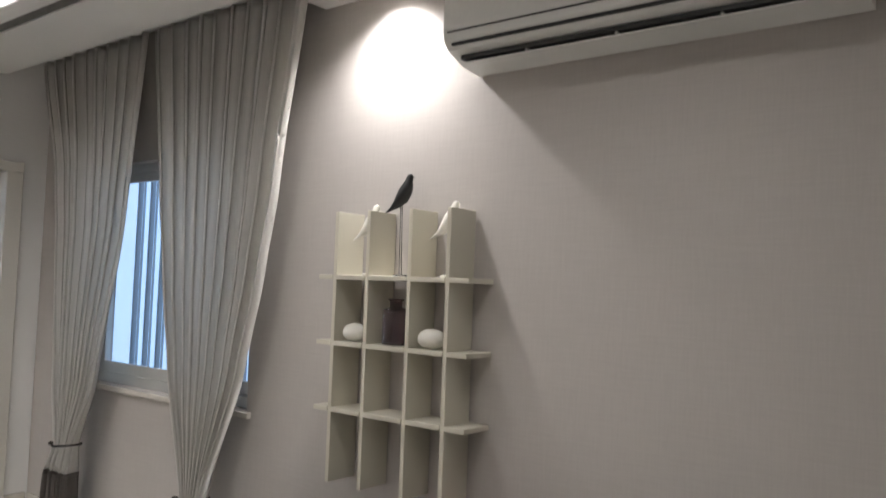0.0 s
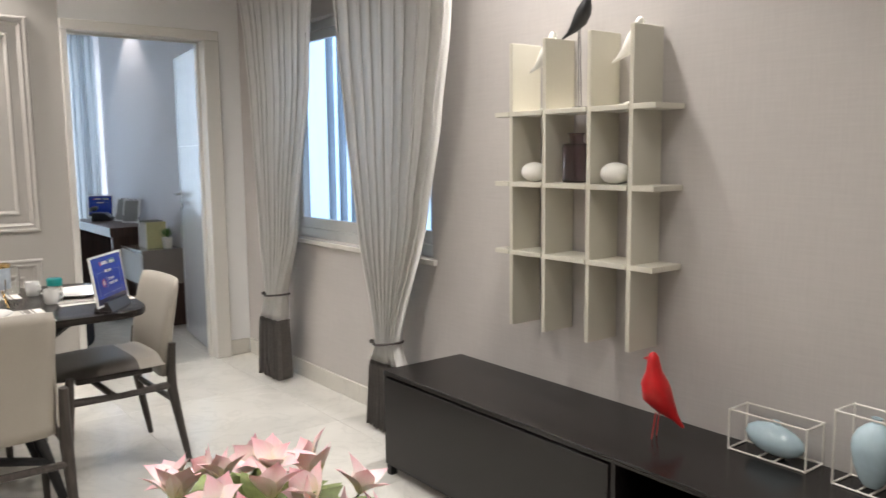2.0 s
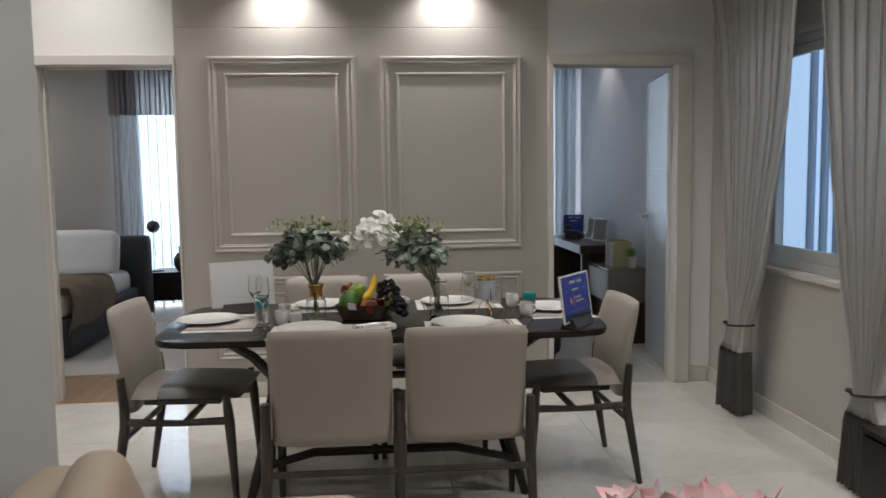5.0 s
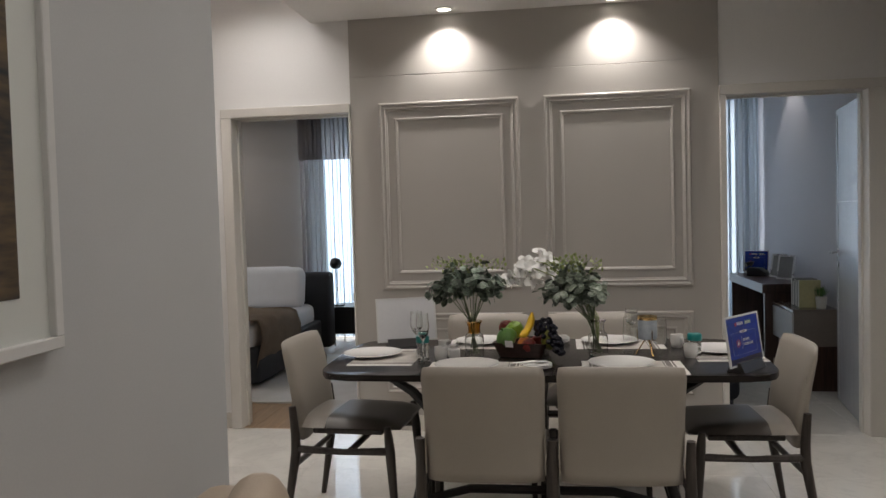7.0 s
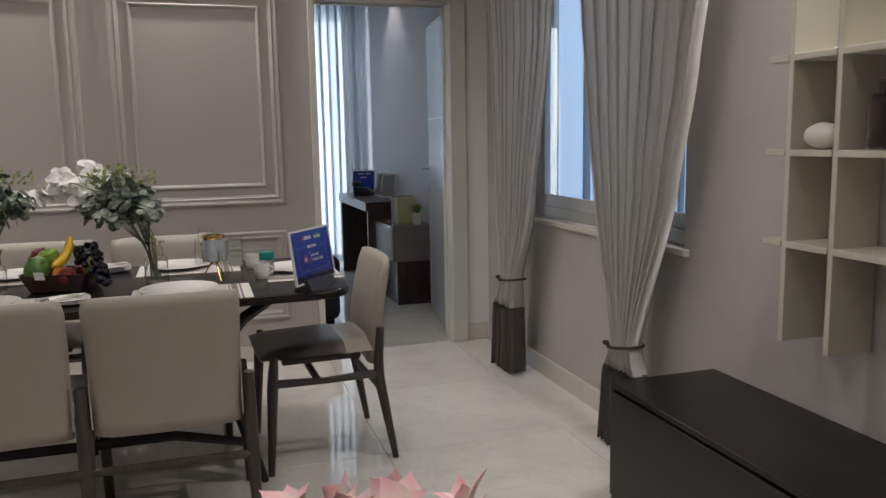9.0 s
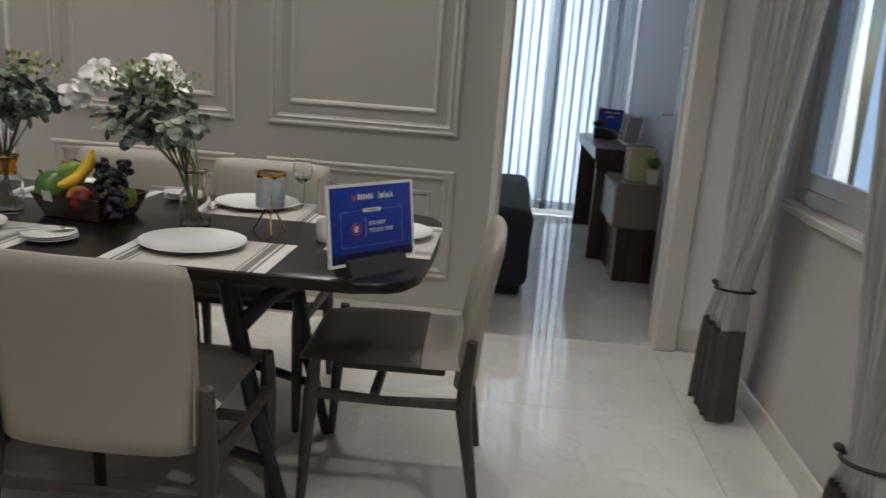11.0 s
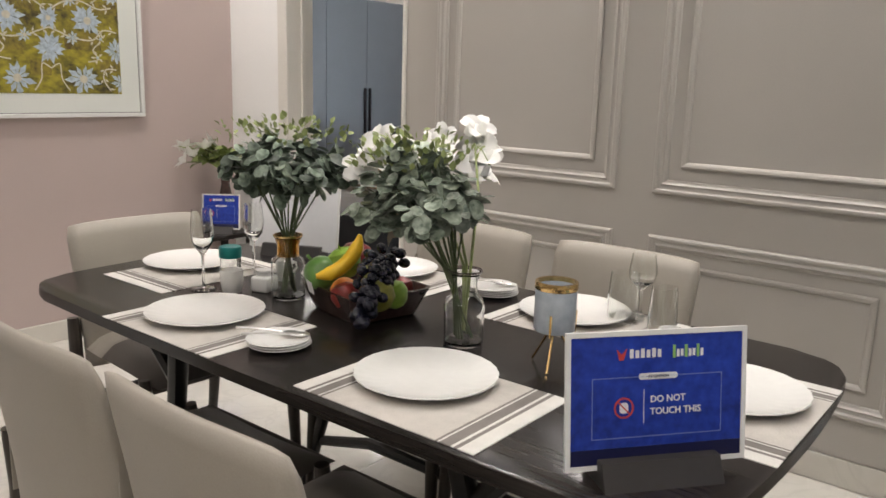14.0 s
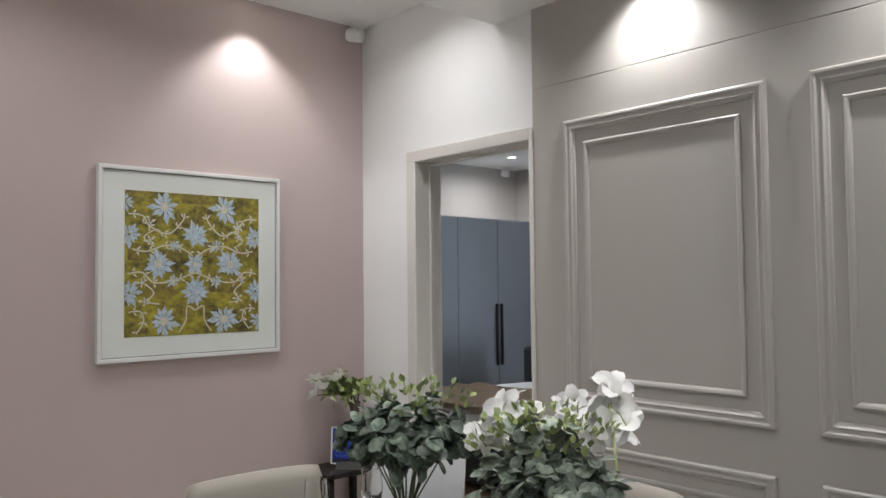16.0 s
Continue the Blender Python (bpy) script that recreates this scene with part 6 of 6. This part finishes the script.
# ---- corner stand with notice and white flowers ----
st = empty("side_table", pose(0.23, -2.255, 0), "dark wooden corner side table", "table")
part("tabletop", boxm(-0.18, 0.18, -0.135, 0.135, 0.435, 0.46, bevel=0.004), "darkwood", st)
for sx in (-1, 1):
    for sy in (-1, 1):
        part("leg", boxm(sx * 0.15 - 0.016, sx * 0.15 + 0.016, sy * 0.115 - 0.016, sy * 0.115 + 0.016, 0, 0.4345, bevel=0.002), "darkwood", st)
sign(pose(0.23, -2.19, 0.46, 0, 0, 132), [], "blue notice in a white frame on the corner table", 0.20, 0.19)
wv = empty("white_flower_vase", pose(0.125, -2.285, 0.46), "dark vase with white artificial flowers in the corner", "flowers")
part("vessel", lathe([(0, 0), (0.035, 0), (0.045, 0.02), (0.05, 0.08), (0.040, 0.16), (0.022, 0.25), (0.028, 0.31), (0.034, 0.325), (0.028, 0.325), (0.018, 0.25), (0, 0.20)], 28), "bowl", wv, smooth=True)
r = random.Random(17)
wm = wl = None
for i in range(13):
    a = r.uniform(0, 6.28)
    far = i < 9
    top = Vector(((0.17 if far else 0.0) + 0.07 * math.cos(a), (0.0 if far else 0.07) + 0.045 * math.sin(a), 0.42 + r.uniform(-0.05, 0.08)))
    part("stem", tube([(0, 0, 0.22), tuple(Vector((top.x * 0.25, top.y * 0.25, 0.37))), tuple(top)], 0.0026, 5), "stem", wv)
    head = Matrix.Translation(top) @ Euler((r.uniform(-1, 1), r.uniform(-1, 1), r.uniform(0, 6))).to_matrix().to_4x4()
    if i % 2 == 0 and far:
        for q in range(6):
            mm = head @ Matrix.Rotation(q * math.pi / 3, 4, "Z") @ Matrix.Rotation(-0.4, 4, "Y")
            if wm is None:
                wm = part("petal", petal_mesh(0.075, 0.018, 0.25), "petal", wv, smooth="all", m=mm)
            else:
                again(wm, wv, mm)
    for q in range(9):
        b0 = Vector((0, 0, 0.36)).lerp(top, 0.35 + 0.065 * q)
        mm = pose(*b0, r.uniform(-40, 40), r.uniform(-50, 40), r.uniform(0, 360)) @ Matrix.Scale(r.uniform(0.7, 1.1), 4)
        if wl is None:
            wl = part("leaf", petal_mesh(0.075, 0.020, 0.25, n=5), "lilyleaf", wv, smooth="all", m=mm)
        else:
            again(wl, wv, mm)

# ---- ceiling fittings ----
for (x, y, z), lab in [(p, "recessed wall-washing spotlight in the ceiling") for p in WASH] + [(p, "round recessed ceiling downlight") for p in DOWN]:
    dl = empty("downlight", pose(x, y, z), lab, "ceiling light", "recessed downlights")
    part("ring", lathe([(0.042, 0.0), (0.056, 0.0), (0.056, -0.004), (0.044, -0.006), (0.040, -0.004), (0.042, 0.0)], 28), "plastic", dl, smooth=True)
    part("lamp_face", lathe([(0, -0.001), (0.041, -0.001), (0.041, -0.003), (0, -0.003)], 24), "lampglow", dl)


def cctv(m):
    c = empty("security_camera", m, "small white dome-end security camera at the ceiling", "camera")
    part("base", lathe([(0, 0), (0.035, 0), (0.035, -0.012), (0.02, -0.02), (0.02, -0.04), (0, -0.04)], 24), "plastic", c, smooth=True)
    b = part("housing", lathe([(0, -0.045), (0.034, -0.045), (0.038, -0.035), (0.038, 0.03), (0.03, 0.045), (0, 0.045)], 28, m=pose(0.015, 0.015, -0.075, 80, 0, 35)), "plastic", c, smooth=True)
    part("lens", lathe([(0, -0.049), (0.022, -0.049), (0.024, -0.0455), (0, -0.0455)], 20, m=pose(0.015, 0.015, -0.075, 80, 0, 35) @ Matrix.Scale(-1, 4, (0, 0, 1))), "slot", b)


cctv(pose(0.07, YP + 0.06, HIGH))

# ---- the study ----
def hang(name_m, y0, y1, z0, z1, folds, material, label, amp, seed, hem=None):
    c = empty("window_curtain", name_m, label, "curtain", "bedroom window curtains")
    part("cloth", cloth([(0, y0), (3, y0)], [(0, y1), (3, y1)], [(0, amp), (3, amp * 0.8)], 0, z0, z1, folds, 10, axis="y", per=8, seed=seed, thick=0), material, c, smooth="all")
    if hem:
        part("hem", cloth([(0, y0), (3, y0)], [(0, y1), (3, y1)], [(0, amp * 1.03), (3, amp)], 0.004, z0, z0 + 0.07, folds, 3, axis="y", per=8, seed=seed, thick=0), hem, c, smooth="all")
    return c


hang(pose(-3.36, 0, 0), 0.62, 2.22, 0.03, 2.66, 10, "sheerwhite", "white sheer curtain over the bright study window", 0.035, 2.0, "sheergrey")
hang(pose(-3.29, 0, 0), 0.80, 1.23, 0.03, 2.66, 3, "tealcloth", "teal side curtain of the study window", 0.008, 7.0)
hang(pose(-3.30, 0, 0), 1.98, 2.20, 0.03, 2.66, 4, "sheergrey", "grey sheer side curtain of the study window", 0.03, 9.0)
hang(pose(-3.33, 0, 0), 1.55, 1.66, 0.03, 2.66, 2, "sheergrey", "gathered grey strip of sheer curtain", 0.025, 3.0)
desk = empty("desk", pose(-2.95, 1.84, 0), "dark walnut desk against the study wall", "desk")
part("desktop", boxm(0, 1.25, 0, 0.40, 0.68, 0.755, bevel=0.003), "walnut", desk)
part("side_panel", boxm(0.0, 0.03, 0.02, 0.40, 0, 0.6795), "walnut", desk)
part("side_panel", boxm(1.20, 1.23, 0.02, 0.40, 0, 0.6795), "walnut", desk)
cab = empty("low_cabinet", pose(-1.78, 1.935, 0), "taupe lacquered cabinet on a walnut drawer base", "cabinet")
part("body", boxm(0, 0.60, 0, 0.315, 0.335, 0.595, bevel=0.002), "taupelac", cab, "glossy taupe upper box")
part("drawer_base", boxm(0, 0.60, 0.03, 0.315, 0.0, 0.334, bevel=0.002), "walnut", cab, "dark walnut lower box")
part("front_panel", boxm(0.01, 0.59, -0.012, 0.0, 0.345, 0.585, bevel=0.001), "greywall", cab)
part("worktop", boxm(-0.01, 0.61, -0.012, 0.315, 0.596, 0.610, bevel=0.002), "taupelac", cab)
for i, (x, w, hh, mt) in enumerate(((-1.33, 0.035, 0.205, "bookyellow"), (-1.375, 0.03, 0.20, "bookgrey"), (-1.415, 0.028, 0.21, "bookgrey"), (-1.455, 0.03, 0.195, "darkfabric"), (-1.50, 0.03, 0.21, "bookgrey"))):
    b = empty("book", pose(x, 2.01, 0.610), "upright book on the study cabinet", "book", "books on the cabinet")
    part("cover", boxm(-w / 2, w / 2, 0, 0.155, 0, hh, bevel=0.001), mt, b)
    part("pages", boxm(-w / 2 + 0.003, w / 2 - 0.003, -0.001, 0.15, 0.003, hh - 0.003), "paper", b)
pp = empty("potted_plant", pose(-1.26, 2.15, 0.610), "small green plant in a white pot on the cabinet", "plant")
part("pot", lathe([(0, 0), (0.032, 0), (0.042, 0.085), (0.037, 0.085), (0.03, 0.07), (0, 0.07)], 20), "ceramic", pp, smooth=True)
r = random.Random(5)
gm2 = None
for i in range(60):
    a, t = r.uniform(0, 6.28), r.random()
    mm = pose(0.03 * math.cos(a) * t, 0.03 * math.sin(a) * t, 0.08 + r.uniform(0, 0.03), 0, r.uniform(-90, -30), math.degrees(a)) @ Matrix.Scale(r.uniform(0.6, 1.0), 4)
    if gm2 is None:
        gm2 = part("leaf", petal_mesh(0.07, 0.006, 0.2, n=4), "pepper", pp, smooth="all", m=mm)
    else:
        again(gm2, pp, mm)
sign(pose(-2.75, 2.04, 0.755, 0, 0, 62), [], "dark blue notice in a frame on the study desk", 0.22, 0.20)
for x, y, a in ((-2.35, 2.12, 35), (-2.12, 2.12, 40)):
    ph = empty("photo_frame", pose(x, y, 0.755, -12, 0, a), "small silver photo frame on the desk", "photo frame", "photo frames on the desk")
    part("frame", boxes([(-0.08, 0.08, 0, 0.012, 0, 0.015), (-0.08, 0.08, 0, 0.012, 0.195, 0.21), (-0.08, -0.065, 0, 0.012, 0.015, 0.195), (0.065, 0.08, 0, 0.012, 0.015, 0.195)]), "steel", ph)
    part("photo", boxm(-0.065, 0.065, 0.003, 0.01, 0.015, 0.195), "bookgrey", ph)
tel = empty("telephone", pose(-2.55, 2.01, 0.755, 0, 0, 60), "black desk telephone with a corded receiver", "telephone")
part("telephone_body", prism([(-0.08, 0), (0.08, 0), (0.08, 0.03), (0.03, 0.07), (-0.08, 0.075)], -0.07, 0.07, bevel=0.006, m=pose(0, 0, 0, 90)), "black", tel, smooth=True)
part("receiver", tube([(-0.09, -0.06, 0.10), (-0.06, -0.03, 0.115), (-0.06, 0.04, 0.115), (-0.09, 0.07, 0.10)], [0.022, 0.014, 0.014, 0.022], 8), "black", tel, smooth=True)
bed1 = empty("study_bed", pose(-2.0, 0.29, 0), "low bed under a dark navy cover in the study", "bed")
part("base", boxm(0, 1.35, 0.0, 1.10, 0.0, 0.24, bevel=0.02, seg=2), "navyfabric", bed1)
bm = boxm(-0.02, 1.40, -0.02, 1.14, 0.05, 0.50, bevel=0.07, seg=4)
bmesh.ops.subdivide_edges(bm, edges=bm.edges[:], cuts=2, use_grid_fill=True)
for v in bm.verts:
    v.co += Vector((1, 1, 0.6)) * 0.018 * noise.noise(v.co * 6)
part("cover", bm, "navyfabric", bed1, "rumpled dark navy bedcover", True)

# ---- the bedroom ----
hang(pose(-3.80, 0, 0), -2.62, -1.30, 0.03, 2.66, 14, "sheerwhite", "white sheer curtain over the bright bedroom window", 0.035, 12.0)
hang(pose(-3.72, 0, 0), -2.68, -2.40, 0.03, 2.66, 5, "taupesheer", "grey side curtain of the bedroom window", 0.035, 14.0)
vl = empty("curtain_valance", pose(-3.70, 0, 0), "taupe pleated valance over the bedroom window", "curtain")
part("cloth", cloth([(0, -2.69), (3, -2.69)], [(0, -1.25), (3, -1.25)], [(0, 0.03), (3, 0.03)], 0, 2.05, 2.67, 14, 5, axis="y", seed=4.0, thick=0), "taupesheer", vl, smooth="all")
bed = empty("bed", pose(-1.15, -2.22, 0), "upholstered charcoal bed with white linen and a brown throw", "bed")
part("base", boxm(-1.75, 0.0, -1.55, 0.0, 0.04, 0.34, bevel=0.03, seg=3), "darkfabric", bed, smooth=True)
bm = boxm(-1.70, -0.03, -1.52, -0.05, 0.30, 0.52, bevel=0.07, seg=4)
bmesh.ops.subdivide_edges(bm, edges=bm.edges[:], cuts=3, use_grid_fill=True)
for v in bm.verts:
    v.co.z += 0.015 * noise.noise(v.co * 5)
part("mattress", bm, "sheet", bed, "white sheet and mattress", True)
part("headboard", boxm(-1.92, -1.72, -1.62, 0.10, 0.05, 0.83, bevel=0.05, seg=3), "darkfabric", bed, smooth=True)
bm = bmesh.new()
rows = []
for i in range(15):
    row = []
    for j in range(27):
        x = -0.98 + 0.98 * i / 14 + 0.06 * noise.noise(Vector((i * 0.3, j * 0.4, 1)))
        s = j / 26 * (1.86 + 0.16 * noise.noise(Vector((i * 0.35, 2.0, 7))) + 0.006 * i)
        y, z = (-1.5 + s, 0.55) if s < 1.48 else (-0.005 + 0.035 * math.sin((s - 1.48) * 9), 0.55 - (s - 1.48) * 0.95)
        row.append(bm.verts.new((x, y, z + 0.034 * noise.noise(Vector((i * 0.5, j * 0.35, 4))) + 0.014)))
    rows.append(row)
for a, b in zip(rows, rows[1:]):
    for j in range(26):
        bm.faces.new((a[j], a[j + 1], b[j + 1], b[j]))
bmesh.ops.solidify(bm, geom=bm.faces[:], thickness=0.018)
throw = part("throw_blanket", bm, "blanket", None, smooth="all", m=pose(-1.15, -2.22, 0))
tagged(throw, "brown throw draped over the side of the bed", "blanket")
for y, px, tlt in ((-2.63, -2.60, 12), (-2.79, -2.77, 8)):
    pl = part("pillow", boxm(-0.09, 0.09, -0.33, 0.33, -0.21, 0.21, bevel=0.085, seg=5), "sheet", None, smooth=True, m=pose(px, y, 0.70, 0, -14, tlt * 0.3))
    tagged(pl, "plump white pillow leaning on the headboard", "pillow", "pillows on the bed")
ns = empty("nightstand", pose(-3.45, -2.03, 0), "black bedside table on thin legs", "nightstand")
part("box", boxm(-0.22, 0.22, -0.20, 0.24, 0.14, 0.43, bevel=0.004), "black", ns)
part("drawer", boxm(0.221, 0.228, -0.18, 0.22, 0.17, 0.40, bevel=0.001), "black", ns)
for sx in (-1, 1):
    for sy in (-1, 1):
        part("leg", tube([(sx * 0.19, sy * 0.18 + 0.02, 0.14), (sx * 0.19, sy * 0.18 + 0.02, 0)], 0.008, 6), "steel", ns)
bl = empty("bedside_lamp", pose(-3.38, -2.18, 0.43), "dark metal reading lamp on the bedside table", "lamp")
part("foot", lathe([(0, 0), (0.07, 0), (0.07, 0.012), (0, 0.014)], 24), "black", bl, smooth=True)
part("pole", tube([(0, 0, 0.01), (0, 0, 0.42)], 0.006, 8), "steel", bl)
part("shade", lathe([(0, 0.06), (0.03, 0.055), (0.06, 0.02), (0.065, -0.02), (0.06, -0.02), (0.055, 0.018), (0, 0.05)], 24, m=pose(0.02, -0.01, 0.46, 0, 115, 0)), "black", bl, smooth=True)
bv = part("black_vase", lathe([(0, 0), (0.04, 0), (0.075, 0.06), (0.075, 0.13), (0.04, 0.18), (0.02, 0.19), (0.02, 0.24), (0.03, 0.25), (0.02, 0.25), (0, 0.19)], 24), "black", smooth=True, m=pose(-3.38, -1.93, 0.43))
tagged(bv, "black ceramic bottle vase on the bedside table", "vase")
rg = part("rug", prism(rounded(-2.7, -0.68, -2.4, -1.2, 0.02, 3), 0.001, 0.014, bevel=0.004), "rug")
tagged(rg, "pale grey rug beside the bed", "rug")
wd = empty("wardrobe", pose(0, -4.22, 0), "tall slate-blue wardrobe with black pull handles", "wardrobe")
part("carcass", boxm(-3.50, -1.35, -0.60, -0.02, 0.0, 2.06), "wardrobe", wd)
for i in range(4):
    x0 = -3.495 + i * 0.5365
    dr = part("door", boxm(x0 + 0.003, x0 + 0.5335, -0.0195, 0.0, 0.06, 2.05, bevel=0.0015), "wardrobe", wd)
    hx = x0 + (0.505 if i % 2 == 0 else 0.032)
    part("handle", boxm(hx - 0.007, hx + 0.007, 0.0, 0.03, 0.62, 1.22, bevel=0.003), "blackmetal", dr, "black pull handle")
for x, y in ((-1.4, -3.2), (-3.18, -4.22)):
    dl = empty("downlight", pose(x, y, 2.70), "round recessed bedroom downlight", "ceiling light", "recessed downlights")
    part("ring", lathe([(0.042, 0.0), (0.056, 0.0), (0.056, -0.004), (0.044, -0.006), (0.040, -0.004), (0.042, 0.0)], 28), "plastic", dl, smooth=True)
    part("lamp_face", lathe([(0, -0.001), (0.041, -0.001), (0.041, -0.003), (0, -0.003)], 24), "lampglow", dl)
cctv(pose(-3.62, -4.74, 2.70))


# ---- floor tiles, laid last ----
def tiles(parent, x0, x1, y0, y1, size, ox, oy, material="floor", height=0.012):
    """Square tiles with a narrow recessed joint; whole tiles share one mesh."""
    whole = None
    i0, i1 = math.floor((x0 - ox) / size), math.ceil((x1 - ox) / size)
    j0, j1 = math.floor((y0 - oy) / size), math.ceil((y1 - oy) / size)
    g = 0.0008
    for i in range(i0, i1):
        for j in range(j0, j1):
            a, b, c, d = max(x0, ox + i * size), min(x1, ox + (i + 1) * size), max(y0, oy + j * size), min(y1, oy + (j + 1) * size)
            if b - a < 0.01 or d - c < 0.01:
                continue
            full = b - a > size - 1e-6 and d - c > size - 1e-6
            if full and whole:
                o = again(whole, parent, pose((a + b) / 2, (c + d) / 2, 0))
                continue
            bm = boxm(-(b - a) / 2 + g, (b - a) / 2 - g, -(d - c) / 2 + g, (d - c) / 2 - g, -height, 0.0, bevel=0.0006)
            o = part("tile", bm, material, parent, m=pose((a + b) / 2, (c + d) / 2, 0))
            if full:
                whole = o


tiles(slab, 0.0, XB, YP, YW, 0.8, -0.02, 0.42)
tiles(slab2, SX, -0.0, -0.85, SY, 0.8, -0.02, 0.42)
# oak planks of the bedroom
k = 0
y = -4.9
while y < -1.06:
    y1 = min(-1.06, y + 0.14)
    x = BX + (k % 3) * -0.4
    while x < -0.01:
        a, b = max(BX, x), min(-0.001, x + 1.2)
        if b - a > 0.02:
            part("plank", boxm(a + 0.0008, b - 0.0008, y + 0.0008, y1 - 0.0008, -0.012, 0.0, bevel=0.001), "oakfloor", slab3)
        x += 1.2
    y += 0.14
    k += 1
